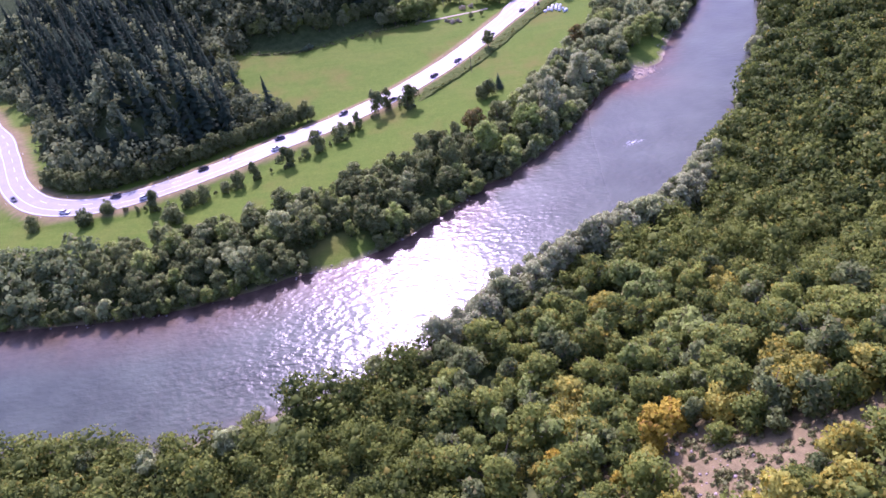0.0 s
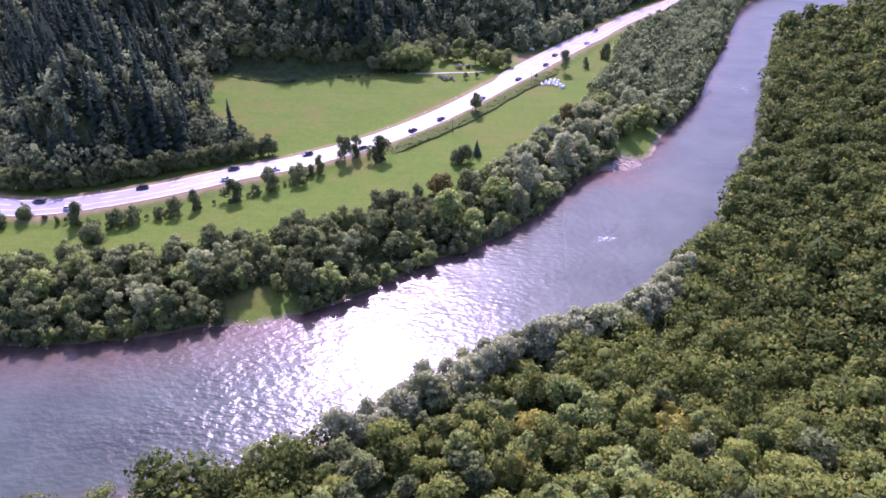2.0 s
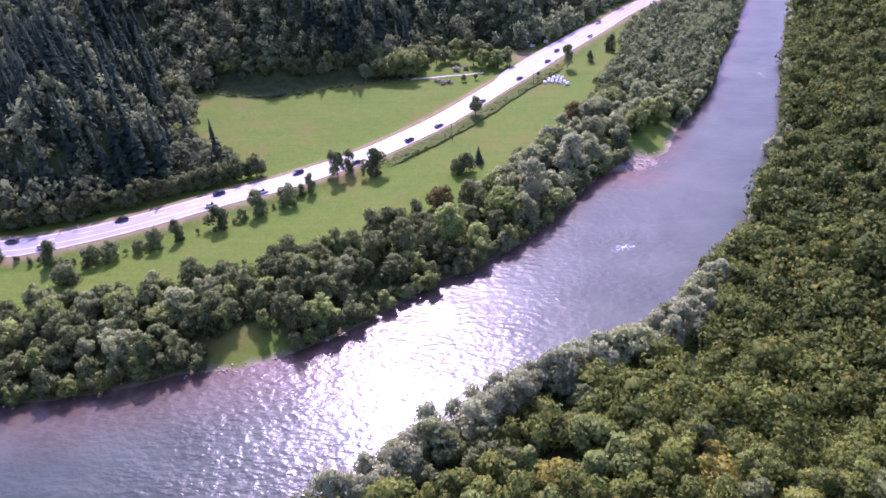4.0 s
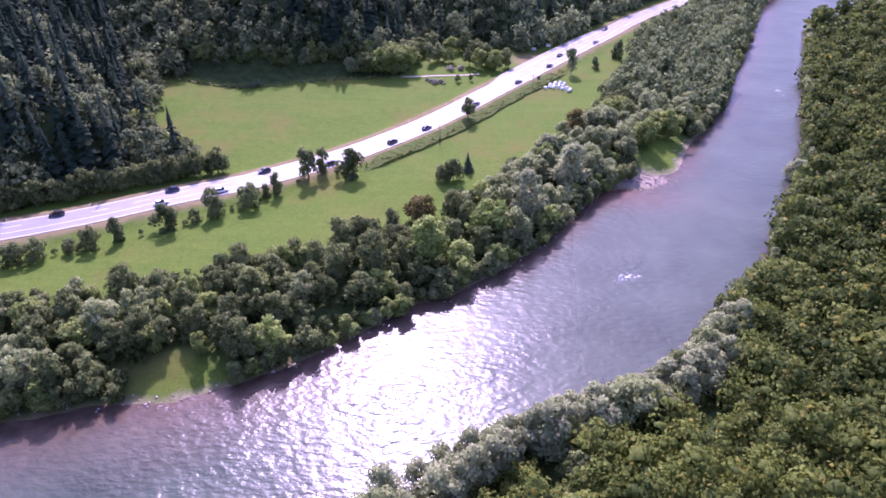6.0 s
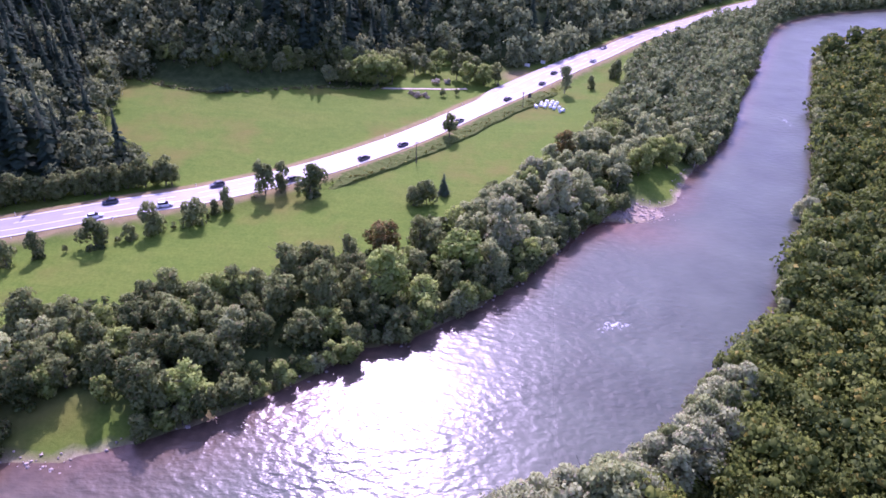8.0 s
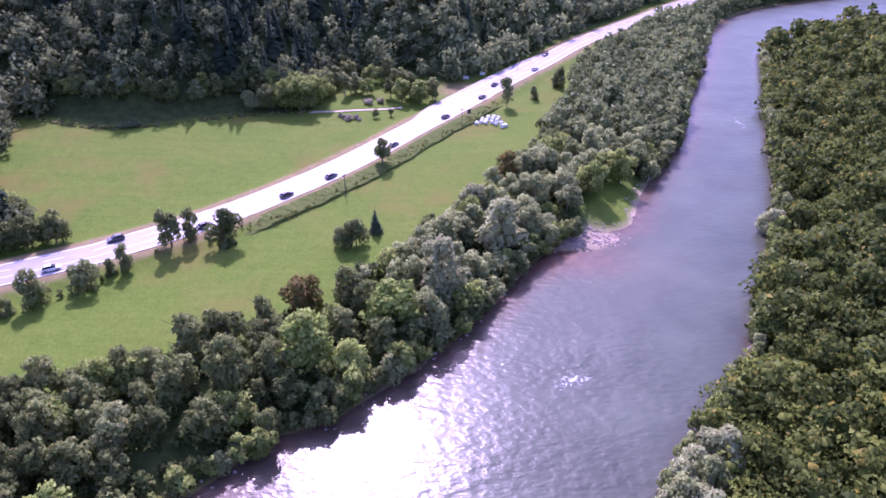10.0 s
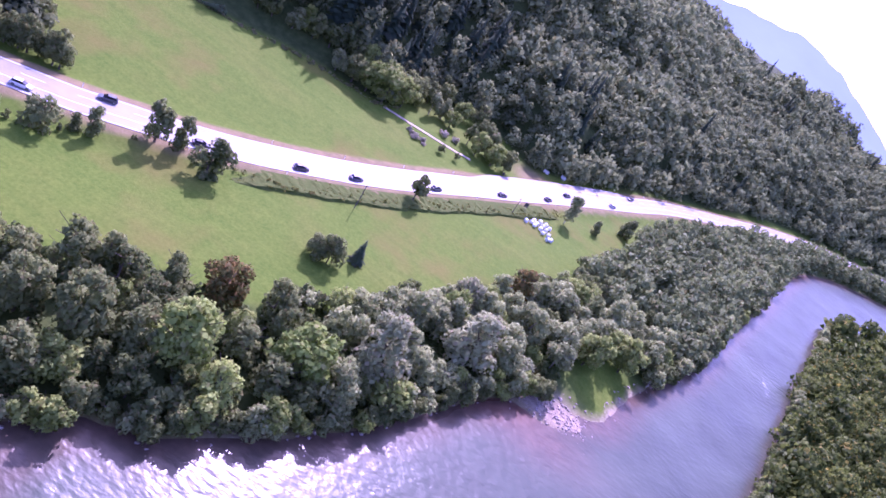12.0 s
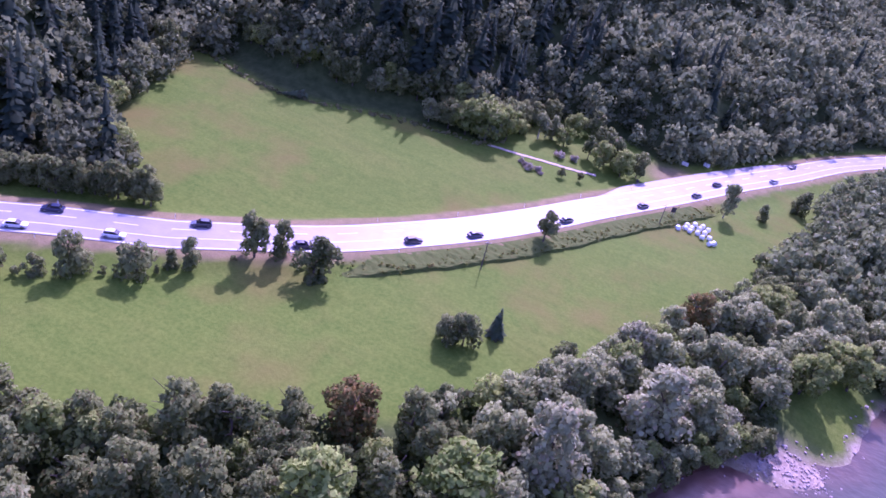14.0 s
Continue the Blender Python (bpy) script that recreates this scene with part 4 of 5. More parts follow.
fine_shapes = bulk(np.random.default_rng(16), 9, 4.9, 6.2, -0.8, 13, 440, 0.43, vary=0.36, flat=0.76, calm=2.0)
thicket("slope_wood", [p for p in close if front(p)], fine_shapes, LEAF_STUFF["near"], "dense green broadleaf wood on the near slope", rng)
thicket("slope_wood", [p for p in close if not front(p)], near_shapes, LEAF_STUFF["near"], "dense yellow-green broadleaf wood on the near slope", rng)
thicket("slope_wood", rest[::2], bulk(np.random.default_rng(8), 6, 5.6, 8.0, 0.0, 6, 70, 1.25, calm=1.8), LEAF_STUFF["near"], "dark green wood along the near bank downstream", rng)

# pale willows that lean over the near water's edge
for back, gap, low, high in ((1.6, 4.6, 0.5, 0.74), (6.2, 5.4, 0.62, 0.9)):
    for x, y in resample(RB[(RB[:, 0] > -32) & (RB[:, 0] < 60)], gap):
        kind = "silver" if rng.uniform() < 0.6 else "willow" if rng.uniform() < 0.7 else "alder"
        plant(kind, x + back * 0.7 + rng.normal() * 0.9, y - back * 0.7 + rng.normal() * 0.9, rng.uniform(low, high), group="willows of the near bank", name="bank_willow",
              label="pale silver-green willow leaning over the glittering water" if kind != "alder" else "dark green tree among the willows of the bank", rng=rng, sink=0.2)
# bushes along the near water's edge
for x, y in resample(RB[(RB[:, 0] > 30) & (RB[:, 0] < 176)], 3.4):
    kind = ("shrub", "willow_small", "alder_small", "light_small")[int(rng.integers(4))]
    plant(kind, x + 0.5 + rng.normal() * 0.5, y - 0.2 + rng.normal() * 0.5, rng.uniform(0.7, 1.15), group="bushes over the water", name="bank_bush",
          label="leafy bush leaning over the river's edge", rng=rng, sink=0.2)

# ---------- the wooded hillside ----------
hx, hy = scatter(-420, 460, 215, 900, 6.9, rng)
d_f, _ = away(FT, hx, hy)
d_rd, _ = away(RD, hx, hy)
set_back = (hx > -142) & (hx < -52) & (hy > 320) & (hy < 375)
ok = inside(HILL, hx, hy) & (d_f > np.where(set_back, 13.0, 1.0)) & (d_f < 250) & (d_rd > 11) & (((hx - 14) / 13) ** 2 + ((hy - 402) / 11) ** 2 > 1)
ok &= (d_f < 120) | (rng.uniform(size=hx.size) < 0.5)
ok &= (hx > -300) & ((hx > -30) | (d_f < 150))
hx, hy, d_f = hx[ok], hy[ok], d_f[ok]
conifers, broads = [], []
for x, y, d in zip(hx, hy, d_f):
    patch = wobble(np.float64(x), np.float64(y), 26.0, 9.0) + 0.35 * rng.normal() + (0.25 if x < -75 and y > 300 else 0.1 if x < -75 else -0.12 if x < -35 else -0.9) - (0.5 if d < 9 else 0)
    big = (1.05 if d < 120 else 1.4) * rng.uniform(0.65, 1.35)
    # The rise with x puts the haze's lightening into the leaf colour.
    tint = float(np.clip(0.25 + 0.2 * rng.normal() + 0.4 * float(ease((x + 70) / 70)) + 0.25 * wobble(np.float64(x), np.float64(y), 17.0, 11.0), 0, 1))
    (conifers if patch > 0.22 else broads).append((x, y, big, tint))
con_shapes = [spruce_shape(np.random.default_rng(30 + k), 3.8, 17.0, 12, 7, 1.1) for k in range(5)]
broad_shapes = bulk(np.random.default_rng(9), 8, 5.4, 11.0, 0.0, 9, 170, 0.95, calm=2.0)
thicket("hill_wood_conifer", conifers, con_shapes, LEAF_STUFF["conifer"], "dark spruce wood on the hillside", rng)
low_shapes = bulk(np.random.default_rng(10), 9, 5.8, 11.0, 0.0, 8, 76, 1.3, calm=1.8)
lower = lambda p: abs(p[0] + 60) < 110 and p[1] < 440
thicket("hill_wood_broadleaf", [p for p in broads if lower(p)], broad_shapes, LEAF_STUFF["broad"], "dark green broadleaf wood on the lower hillside", rng)
thicket("hill_wood_broadleaf", [p for p in broads if not lower(p)], low_shapes, LEAF_STUFF["broad"], "dark green broadleaf wood high on the hillside", rng)

# ---------- wood edge, hedge and orchard ----------
edge_line = resample(FT[(FT[:, 0] > -153) & (FT[:, 0] < -30) & (FT[:, 1] > 262) & (FT[:, 1] < 400)], 5.2)
for n, (x, y) in enumerate(edge_line):
    jx, jy = rng.normal(size=2) * 1.2
    dx, dy = (-4.5, 1.0) if y < 335 and x < -95 else (2.0, 14.0)
    kind = "light" if n % 5 == 2 else "willow" if n % 7 == 3 else "alder"
    plant(kind, x + dx + jx, y + dy + jy, rng.uniform(0.6, 0.95), group="trees at the field's edge", name="edge_tree", label="green broadleaf tree at the edge of the hillside wood", rng=rng, sink=0.3)
for kind, x, y, s in [("light", -48, 364, 1.25), ("light", -55, 363, 1.05), ("light", -43, 371, 1.0), ("alder", -61, 362, 1.0), ("light", -52, 372, 1.2), ("alder", -46, 379, 1.1), ("willow", -68, 361, 0.75)]:
    plant(kind, x, y, s, group="trees at the field's edge", name="edge_tree", label="green broadleaf tree at the edge of the hillside wood", rng=rng)
hedge_line = resample(np.array([(-89, 258), (-94, 256.5), (-100, 253.5), (-113, 246), (-130, 236), (-146, 225.5), (-164, 219), (-180, 220), (-198, 229)], float), 2.5)
for x, y in hedge_line:
    plant("alder", x + rng.normal() * 0.6, y + 1.5 + rng.normal() * 0.6, rng.uniform(0.56, 0.78), group="trees behind the road", name="hedge_tree",
          label="dark green tree in the dense row behind the road", rng=rng, sink=0.3)
for kind, x, y, s in [("heap", -29, 357, 0.9), ("heap", -26.5, 358.5, 0.7), ("heap", -31, 358.5, 0.65), ("heap", -25, 356.5, 0.5), ("heap", -33, 360, 0.5)]:
    plant(kind, x, y, s, group="brushwood by the field", name="brushwood", rng=rng, sink=0.1)
for kind, x, y, s in [("alder_small", -19, 360, 0.6), ("alder_small", -13.5, 363, 0.5), ("light", -3.5, 381, 0.98), ("alder", 1.5, 385, 0.8), ("light_small", -11, 380, 1.5), ("alder_small", -8, 387, 1.7), ("alder_small", -16, 384, 1.3),
                      ("willow", -31, 389, 0.62), ("willow_small", -35, 384, 1.5), ("light_small", -26, 387, 1.4), ("alder", -36, 402, 0.8), ("light", -27, 403, 0.8), ("alder", -14, 398, 0.85), ("alder", -20, 405, 0.9),
                      ("heap", -24, 375, 0.9), ("heap", -19, 377, 0.8)]:
    plant(kind, x, y, s, group="trees by the track", name="track_bush" if kind == "heap" else "track_tree", label="small green tree or bush beside the dirt track", rng=rng)

# a spruce shape added at the field's edge, laid flat to stand for a spruce's shadow
co, tris, nrm = spruce_shape(rng, 2.2, 10.0, 14, 9)
shadow_spruce = tree_of("fallen_spruce", "dark green spruce shape laid at the field's edge for a tree's shadow", "tree", "", tri_mesh("crown", co, tris, LEAF["conifer"], None, nrm), trunk_mesh(rng, 10.0, 0.16, 0, 0, BARK))
shadow_spruce.matrix_basis = pose(-104, 340.5, height(-104, 340.5) + 0.9, 84, 0, -38)

# tall grass and weeds at the fringes
WEED = foliage("weeds", (0.11, 0.14, 0.04), (0.26, 0.27, 0.10), (0.3, 0.25, 0.12), tint_attr=True)
weed_shapes = bulk(np.random.default_rng(12), 5, 1.0, 0.9, 0.0, 4, 46, 0.3, flat=0.6)
fringe = []
for x, y in resample(FT[(FT[:, 0] > -152) & (FT[:, 0] < -40) & (FT[:, 1] > 333) & (FT[:, 1] < 372)], 0.8):
    fringe.append((x + rng.normal() * 0.5, y - 1.5 + rng.normal() * 0.9, rng.uniform(0.5, 1.5), rng.uniform(0.3, 1)))
thicket("tall_grass", fringe, weed_shapes, WEED, "pale tall grass and weeds along the field's upper edge", rng)

tuft_places = [(27 + 13 * rng.normal(), 65 + 9 * rng.normal(), rng.uniform(0.3, 1.5), rng.uniform(0.1, 1)) for _ in range(520)]
thicket("clearing_weeds", tuft_places, weed_shapes, WEED, "dry weeds and scrub on the bare clearing", rng)

# ---------- the road's low bank towards the meadow ----------
def verge_material():
    m, nt, bsdf, out = material("verge_grass")
    base = ramp(nt, noise_tex(nt, 0.6, 5, 0.7), [(0.3, (0.05, 0.1, 0.016)), (0.58, (0.09, 0.125, 0.024)), (0.8, (0.16, 0.135, 0.05))])
    fine = noise_tex(nt, 5.0, 4, 0.7)
    base = mix(nt, 0.4, base, ramp(nt, fine, [(0.3, (0.035, 0.06, 0.014)), (0.7, (0.17, 0.17, 0.05))]))
    nt.links.new(base, bsdf.inputs["Base Color"])
    bsdf.inputs["Roughness"].default_value = 0.95
    bsdf.inputs["Specular IOR Level"].default_value = 0.08
    bump(nt, bsdf, fine, 0.5, 0.15)
    return m


bank_line = resample(RD[(RD[:, 0] > -56) & (RD[:, 0] < 20)], 1.2)
offsets = [7.6, 9.2, 11.0, 12.4, 13.3, 13.8, 14.0, 14.5]
levels = [1.33, 1.25, 1.05, 0.92, 0.85, 0.75, 0.15, -0.4]
bm = bmesh.new()
rows = []
for k, off in enumerate(offsets):
    side_pts = along(bank_line, off)
    row = []
    for i, (x, y) in enumerate(side_pts):
        t = min(1.0, i / 8, (len(side_pts) - 1 - i) / 8)
        j = 0.45 * math.sin(i * 0.37) + 0.3 * math.sin(i * 0.91 + 1) + 0.2 * rng.normal()
        dx, dy = (side_pts[min(i + 1, len(side_pts) - 1)] - side_pts[max(i - 1, 0)])
        q = math.hypot(dx, dy)
        push = j * (0.5 if k > 2 else 0.0)
        row.append(bm.verts.new((x + dy / q * push, y - dx / q * push, (levels[k] + (0.1 * rng.normal() if 0 < k < 6 else 0)) * t - 0.4 * (1 - t))))
    rows.append(row)
for a, b in zip(rows[:-1], rows[1:]):
    for i in range(len(a) - 1):
        bm.faces.new((a[i], b[i], b[i + 1], a[i + 1]))
bmesh.ops.recalc_face_normals(bm, faces=bm.faces)
verge = tagged(part("verge_bank", bm, verge_material()), "grassy road bank with a steep shaded foot above the meadow", "bank", kind="structure")
tufts = []
for off, gap in ((8.6, 1.4), (10.0, 1.0), (11.5, 0.8), (12.8, 0.6)):
    for x, y in along(resample(bank_line, gap), off):
        if rng.uniform() < 0.7:
            tufts.append((x + rng.normal() * 0.9, y + rng.normal() * 0.9, rng.uniform(0.15, 1.0) ** 2 * 0.6 + 0.12, rng.uniform(0, 0.8)))
cos_, tris_, tint_, at_ = [], [], [], 0
for x, y, s, t in tufts:
    co, tr, _ = weed_shapes[int(rng.integers(len(weed_shapes)))]
    cos_.append(co * s + [x, y, 0.85])
    tris_.append(tr + at_), tint_.append(np.full(len(co), t))
    at_ += len(co)
tagged(new("verge_weeds", tri_mesh("verge_weeds", np.concatenate(cos_), np.concatenate(tris_), foliage("weeds_verge", (0.1, 0.14, 0.025), (0.24, 0.27, 0.06), (0.3, 0.22, 0.08), 0.5, tint_attr=True), np.concatenate(tint_))),
       "scrubby weeds on the road bank", "weeds", kind="stuff")

# ---------- white wrapped bales ----------
WRAP = plain("bale_wrap", (0.8, 0.8, 0.82), 0.35, 0, 0.06, 2)
bm = bmesh.new()
bmesh.ops.create_cone(bm, cap_ends=True, segments=14, radius1=0.72, radius2=0.72, depth=1.25, matrix=pose(0, 0, 0.68, 90, 0, 0))
bmesh.ops.bevel(bm, geom=[e for e in bm.edges if len(e.link_faces) == 2 and any(len(f.verts) > 4 for f in e.link_faces)], offset=0.14, segments=2, affect="EDGES")
bale_mesh = bpy.data.meshes.new("hay_bale")
bm.to_mesh(bale_mesh), bm.free()
bale_mesh.materials.append(WRAP)
for x, y in [(20.0, 355.0), (21.8, 356.8), (23.2, 355.6), (22.2, 359.4), (24.2, 358.2), (25.8, 359.8), (24.6, 361.8), (26.8, 362.2), (28.4, 361.0), (26.0, 356.2), (27.8, 357.8), (27.0, 354.2), (29.2, 355.4), (29.6, 351.6), (30.8, 352.8)]:
    bale = tagged(new("hay_bale", bale_mesh), "round hay bale wrapped in white film, lying in the meadow", "hay bale", "bales in the meadow")
    bale.matrix_basis = pose(x + rng.normal() * 0.2, y, height(x, y) - 0.02, 0, 0, rng.uniform(0, 180))

# ---------- posts, pole and signs ----------
WOOD = plain("pole_wood", (0.13, 0.1, 0.08), 0.85, 0, 0.3, 5)
STEEL = plain("galvanised_steel", (0.45, 0.46, 0.47), 0.45, 0.8, 0.1, 5)
DARK = plain("dark_plastic", (0.03, 0.03, 0.032), 0.5, 0, 0.2, 5)


def utility_pole(x, y, h, turn, lean=0.0):
    root = tagged(new("utility_pole"), "slim dark wooden utility pole beside the road", "pole", "poles by the road")
    bm = bmesh.new()
    rod(bm, (0, 0, -0.4), (0, 0, h), 0.14, 0.09, 8)
    part("post", bm, WOOD, root)
    bm = bmesh.new()
    box(bm, -0.75, -0.06, h - 0.55, 0.75, 0.06, h - 0.43, 0.01)
    part("crossarm", bm, WOOD, root)
    for dx in (-0.65, 0.0, 0.65):
        bm = bmesh.new()
        bmesh.ops.create_cone(bm, cap_ends=True, segments=8, radius1=0.07, radius2=0.04, depth=0.2, matrix=pose(dx, 0, h - 0.33))
        part("insulator", bm, PAINT_WHITE, root)
    root.matrix_basis = pose(x, y, height(x, y), lean, 0, turn)


utility_pole(-19, 289, 8.0, 35, 2)
utility_pole(14.5, 352, 7.0, 25, -2)


def delineator(x, y, z):
    root = tagged(new("delineator_post"), "white roadside marker post with a black band", "post", "marker posts along the road")
    bm = bmesh.new()
    box(bm, -0.06, -0.05, -0.2, 0.06, 0.05, 1.0, 0.015)
    part("post", bm, PAINT_WHITE, root)
    bm = bmesh.new()
    box(bm, -0.064, -0.054, 0.66, 0.064, 0.054, 0.86, 0.01)
    part("band", bm, DARK, root)
    root.matrix_basis = pose(x, y, z)
    return root


posts = resample(near_road, 24.0)
first_post = None
for off in (-7.0, 7.0):
    for x, y in along(posts, off):
        if -240 < x < 90:
            if first_post is None:
                first_post = delineator(x, y, height(x, y))
            else:
                copy_thing(first_post, pose(x, y, height(x, y)))


def road_sign(x, y, w, h, post, turn, material_, label):
    root = tagged(new("road_sign"), label, "sign", "signs by the road")
    bm = bmesh.new()
    box(bm, -w / 2, -0.02, post, w / 2, 0.02, post + h, 0.01)
    part("panel", bm, material_, root)
    for dx in (-w * 0.32, w * 0.32):
        bm = bmesh.new()
        rod(bm, (dx, 0.05, -0.3), (dx, 0.05, post + h * 0.9), 0.045, 0.045, 8)
        part("post", bm, STEEL, root)
    root.matrix_basis = pose(x, y, height(x, y), 0, 0, turn)


road_sign(17.0, 362.0, 1.5, 1.7, 1.0, 30, DARK, "dark-backed road sign standing on the verge")
road_sign(3.0, 376.5, 0.9, 1.2, 0.9, 20, DARK, "small dark-backed sign where the track meets the road")
road_sign(15.0, 414.0, 2.6, 1.4, 0.6, -15, PAINT_WHITE, "white board at the foot of the wooded slope")
road_sign(22.5, 421.5, 2.4, 1.4, 0.6, -20, PAINT_WHITE, "white board at the foot of the wooded slope")

# ---------- cars ----------
GLASS = plain("car_glass", (0.02, 0.022, 0.025), 0.08, 0, 0.1, 1)
TYRE = plain("tyre_rubber", (0.02, 0.02, 0.02), 0.85, 0, 0.2, 6)
LAMP = plain("lamp_glass", (0.7, 0.7, 0.7), 0.15, 0, 0.1, 2)
RED_LAMP = plain("tail_lamp", (0.35, 0.02, 0.02), 0.25, 0, 0.1, 2)
CAR_PAINT = {}
for key, col in {"black": (0.02, 0.021, 0.024), "dark blue": (0.025, 0.035, 0.075), "white": (0.78, 0.78, 0.78), "dark grey": (0.06, 0.062, 0.065), "silver": (0.45, 0.46, 0.47), "dark green": (0.02, 0.045, 0.035)}.items():
    m_ = plain("car_paint_" + key.replace(" ", "_"), col, 0.28, 0.1, 0.08, 2)
    m_.node_tree.nodes["Principled BSDF"].inputs["Coat Weight"].default_value = 0.8
    CAR_PAINT[key] = m_


def loft(sections):
    """A closed shell through rings of equal length."""
    bm = bmesh.new()
    rings = [[bm.verts.new(p) for p in ring] for ring in sections]
    n = len(rings[0])
    for a, b in zip(rings[:-1], rings[1:]):
        for i in range(n):
            bm.faces.new((a[i], a[(i + 1) % n], b[(i + 1) % n], b[i]))
    bm.faces.new(rings[0][::-1]), bm.faces.new(rings[-1])
    bmesh.ops.recalc_face_normals(bm, faces=bm.faces)
    return bm


def car(colour, estate, label):
    """A passenger car, 4.4 m long, its nose along +x, standing on z = 0."""
    root = tagged(new("car"), label, "car", "cars on the road")
    paint = CAR_PAINT[colour]
    h = 1.0 if not estate else 1.06

    def ring(x, w, z0, z1):
        return [(x, -w, z0 + 0.08), (x, -w * 0.94, z0), (x, w * 0.94, z0), (x, w, z0 + 0.08), (x, w, z1 - 0.12), (x, w * 0.86, z1), (x, -w * 0.86, z1), (x, -w, z1 - 0.12)]

    part("body", loft([ring(-2.2, 0.74, 0.42, 0.78 * h), ring(-2.1, 0.84, 0.26, 0.92 * h), ring(-1.2, 0.88, 0.2, 0.94 * h), ring(0.6, 0.88, 0.2, 0.92 * h), ring(1.5, 0.86, 0.2, 0.82 * h), ring(2.05, 0.8, 0.26, 0.7 * h), ring(2.2, 0.66, 0.4, 0.58 * h)]), paint, root)
    back = -2.0 if estate else -1.75

    def top(x, w, z):
        return [(x, -w, 0.86 * h), (x, w, 0.86 * h), (x, w * 0.82, z), (x, -w * 0.82, z)]

    part("cabin_glass", loft([top(back, 0.78, 0.96 * h), top(back + 0.45, 0.8, 1.38 * h), top(0.1, 0.8, 1.40 * h), top(1.05, 0.78, 0.93 * h)]), GLASS, root, "dark tinted windows")
    part("roof", loft([[(x, -0.64, z), (x, 0.64, z), (x, 0.58, z + 0.06), (x, -0.58, z + 0.06)] for x, z in ((back + 0.4, 1.34 * h), (-0.6, 1.40 * h), (0.15, 1.38 * h))]), paint, root)
    for x in (-1.35, 1.35):
        for y in (-0.8, 0.8):
            bm = bmesh.new()
            bmesh.ops.create_cone(bm, cap_ends=True, segments=16, radius1=0.32, radius2=0.32, depth=0.2, matrix=pose(x, y, 0.32, 90, 0, 0))
            wheel = part("wheel", bm, TYRE, root)
            bm = bmesh.new()
            bmesh.ops.create_cone(bm, cap_ends=True, segments=10, radius1=0.2, radius2=0.16, depth=0.24, matrix=pose(x, y * 1.01, 0.32, 90 if y < 0 else -90, 0, 0))
            part("rim", bm, STEEL, wheel)
    for y in (-0.56, 0.56):
        bm = bmesh.new()
        box(bm, 2.0, y - 0.16, 0.55, 2.16, y + 0.16, 0.7, 0.03)
        part("headlight", bm, LAMP, root)
        bm = bmesh.new()
        box(bm, -2.2, y - 0.16, 0.66, -2.08, y + 0.16, 0.84, 0.03)
        part("tail_light", bm, RED_LAMP, root)
    return root


drive = resample(near_road, 0.5)
CARS = [(-205, 3.6, "black", 0), (-176, 3.6, "white", 0), (-158, -3.9, "dark grey", 1), (-146, 3.6, "white", 1), (-125, -3.9, "black", 0), (-101, 3.7, "white", 0), (-97, -3.9, "dark blue", 0), (-85, 3.7, "white", 1),
        (-72, -3.9, "dark grey", 1), (-56, 3.7, "black", 0), (-39, 3.7, "black", 1), (-28.5, 3.7, "dark blue", 0), (-12, 3.7, "dark green", 0), (5, 3.7, "black", 0), (19, 3.7, "dark grey", 0), (28, -0.3, "black", 0), (44, 3.7, "silver", 0), (58, -3.9, "dark grey", 0)]
for cx, off, colour, estate in CARS:
    i = int(np.argmin(np.abs(drive[:, 0] - cx)))
    t = drive[i + 2] - drive[i - 2]
    t = t / np.linalg.norm(t)
    p = drive[i] + np.array([t[1], -t[0]]) * off
    ob = car(colour, estate, f"{colour} {'estate car' if estate else 'hatchback car'} on the sunlit road")
    ob.matrix_basis = pose(p[0], p[1], ROAD_Z + 0.003, 0, 0, math.degrees(math.atan2(t[1], t[0])) + (180 if off < -2 else 0))

# ---------- stones on the banks and in the shallows ----------
STONE = plain("river_stone", (0.36, 0.29, 0.24), 0.75, 0, 0.35, 1.5)
cos_, tris_, at_ = [], [], 0
spots = [(53 + 8 * rng.normal(), 269 + 3.6 * rng.normal(), 0.33) for _ in range(500)] + [(-65 + 9 * rng.normal(), 155.5 + 1.2 * rng.normal(), 0.25) for _ in range(60)]
for x, y in LB[(LB[:, 0] > -150) & (LB[:, 0] < 150)]:
    spots += [(x + 2.5 * rng.normal(), y + 2.5 * rng.normal() - 0.5, 0.45) for _ in range(6)]
for x, y in RB[(RB[:, 0] > 40) & (RB[:, 0] < 150)]:
    spots += [(x + 1.0 * rng.normal(), y + 1.0 * rng.normal(), 0.5) for _ in range(4)]
for x, y, s in spots:
    q = s * rng.uniform(0.25, 1.0) ** 1.6 * 1.3
    z = max(height(x, y), WATER_Z - 0.35)
    if z > WATER_Z + 1.2:
        continue
    v = ICO1[0] * (1 + 0.2 * rng.normal(size=(12, 1))) * [q, q * rng.uniform(0.6, 1), q * 0.55]
    a = rng.uniform(0, 6.28)
    cos_.append(np.stack([v[:, 0] * math.cos(a) - v[:, 1] * math.sin(a) + x, v[:, 0] * math.sin(a) + v[:, 1] * math.cos(a) + y, v[:, 2] + z + 0.1], 1))
    tris_.append(ICO1[1] + at_)
    at_ += 12
tagged(new("river_stones", tri_mesh("river_stones", np.concatenate(cos_), np.concatenate(tris_), STONE)), "pale stones on the gravel bars and in the shallows", "stones", kind="stuff")

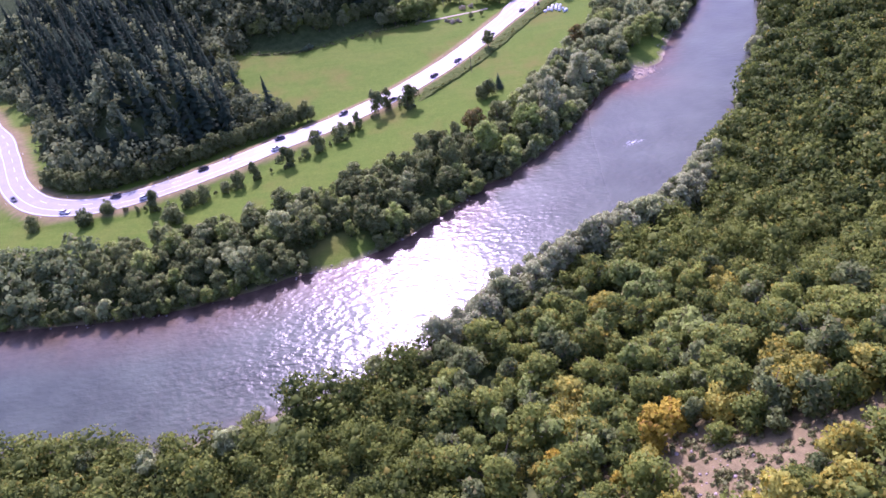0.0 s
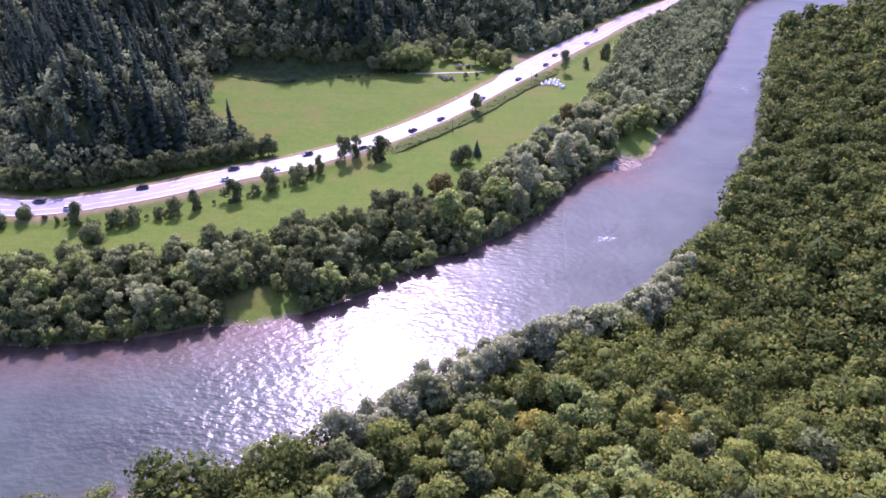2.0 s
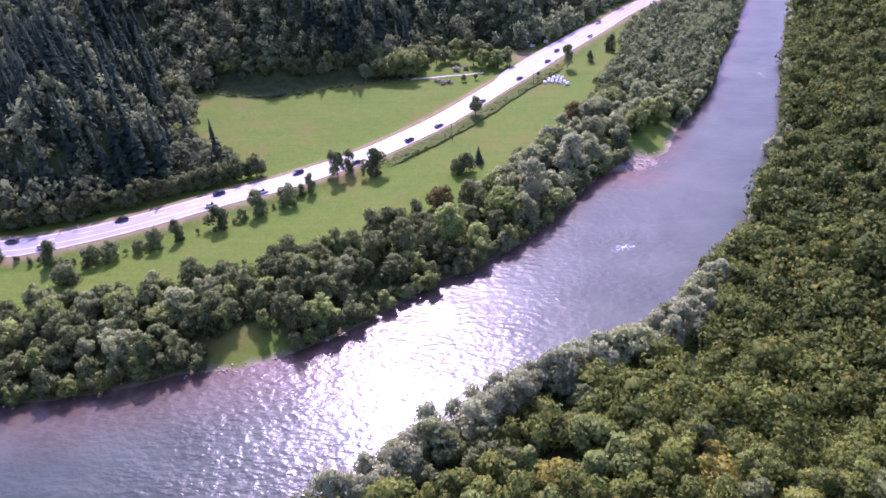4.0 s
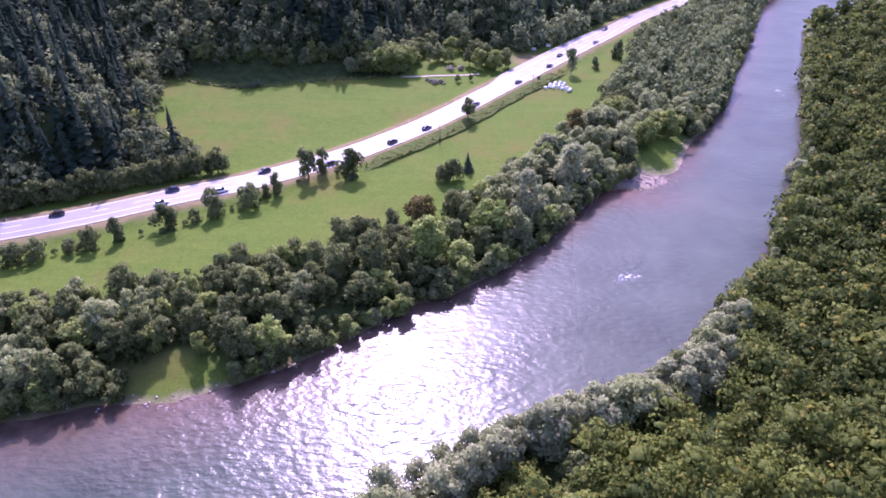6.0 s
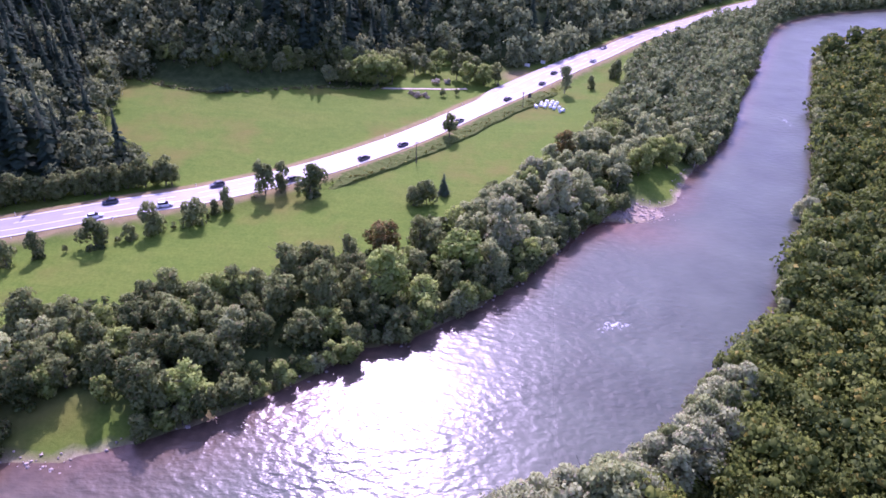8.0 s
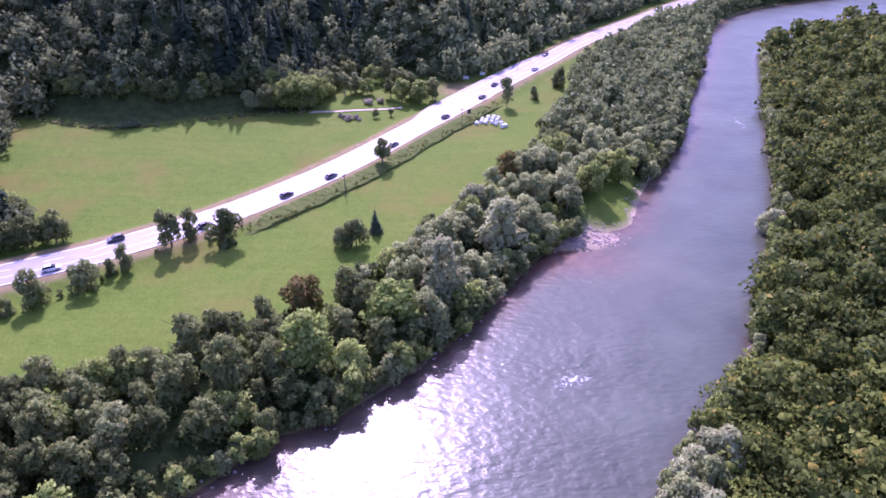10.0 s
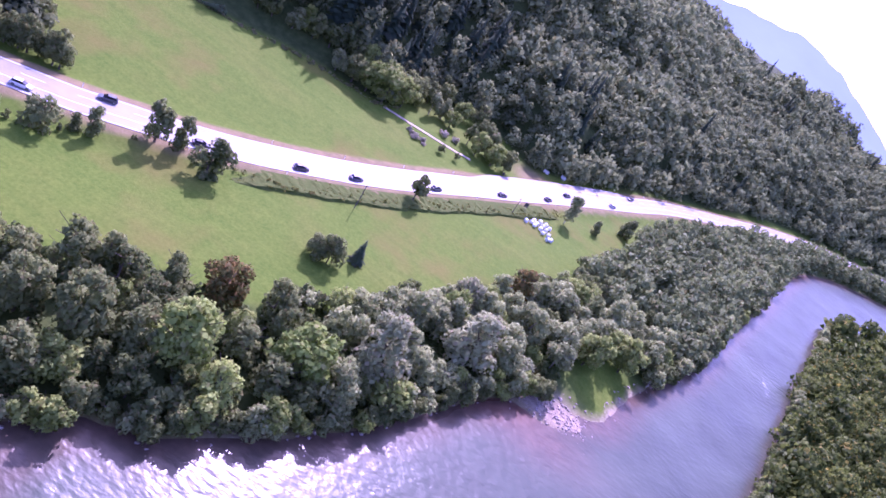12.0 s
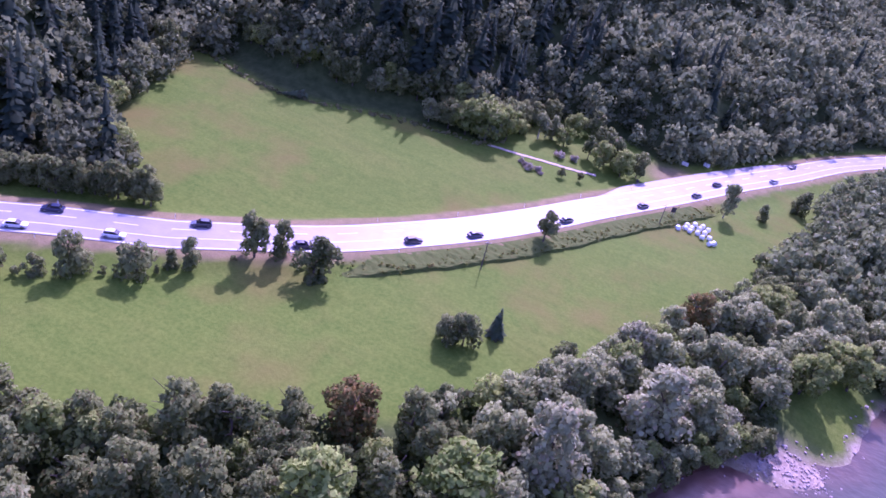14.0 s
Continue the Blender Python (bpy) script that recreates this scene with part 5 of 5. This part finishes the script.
# rocks in the bare clearing of the near slope
cos_, tris_, at_ = [], [], 0
for _ in range(60):
    x, y, q = 24 + 7 * rng.normal(), 65 + 7 * rng.normal(), rng.uniform(0.12, 0.42)
    v = ICO1[0] * (1 + 0.22 * rng.normal(size=(12, 1))) * [q, q, q * 0.7]
    cos_.append(v + [x, y, height(x, y) + 0.1 * q])
    tris_.append(ICO1[1] + at_)
    at_ += 12
tagged(new("clearing_rocks", tri_mesh("clearing_rocks", np.concatenate(cos_), np.concatenate(tris_), STONE)), "scattered grey rocks on the bare brown clearing", "rocks", kind="stuff")

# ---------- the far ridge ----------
# Distance haze put in as a blue glow: emission only, no lamp.
def haze_glow(shade):
    m, nt, bsdf, out = material("far_ridge_haze_glow")
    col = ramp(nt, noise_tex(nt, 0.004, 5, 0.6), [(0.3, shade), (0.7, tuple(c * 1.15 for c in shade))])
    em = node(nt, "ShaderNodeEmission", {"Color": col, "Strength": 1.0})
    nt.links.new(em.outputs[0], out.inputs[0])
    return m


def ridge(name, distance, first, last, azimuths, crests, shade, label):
    """A long crest far away, with a slope below it, in the glowing haze colour."""
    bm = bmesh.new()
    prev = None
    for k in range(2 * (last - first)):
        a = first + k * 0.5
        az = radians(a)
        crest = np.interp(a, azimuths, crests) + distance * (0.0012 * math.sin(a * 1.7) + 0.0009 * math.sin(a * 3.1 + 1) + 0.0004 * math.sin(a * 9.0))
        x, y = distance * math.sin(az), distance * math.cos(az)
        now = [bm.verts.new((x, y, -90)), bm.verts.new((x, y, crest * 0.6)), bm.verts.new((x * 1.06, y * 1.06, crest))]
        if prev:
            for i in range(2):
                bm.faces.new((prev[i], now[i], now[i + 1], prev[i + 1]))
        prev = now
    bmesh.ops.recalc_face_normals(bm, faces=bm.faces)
    tagged(part(name, bm, haze_glow(shade)), label, "mountain", kind="structure")


ridge("backdrop_ridge", 1800, -14, 60, [-14, -3, 2, 6, 9.3, 12, 14.2, 16, 18, 24, 60], [110, 120, 135, 152, 162, 138, 112, 82, 58, 52, 60], (0.17, 0.245, 0.41), "far mountain ridge glowing pale blue for haze")
ridge("backdrop_slope", 1500, 8, 60, [8, 13, 15, 17, 20, 24, 60], [-60, -20, 20, 44, 42, 38, 40], (0.085, 0.12, 0.21), "wooded slope far down the valley, glowing dark blue for haze")
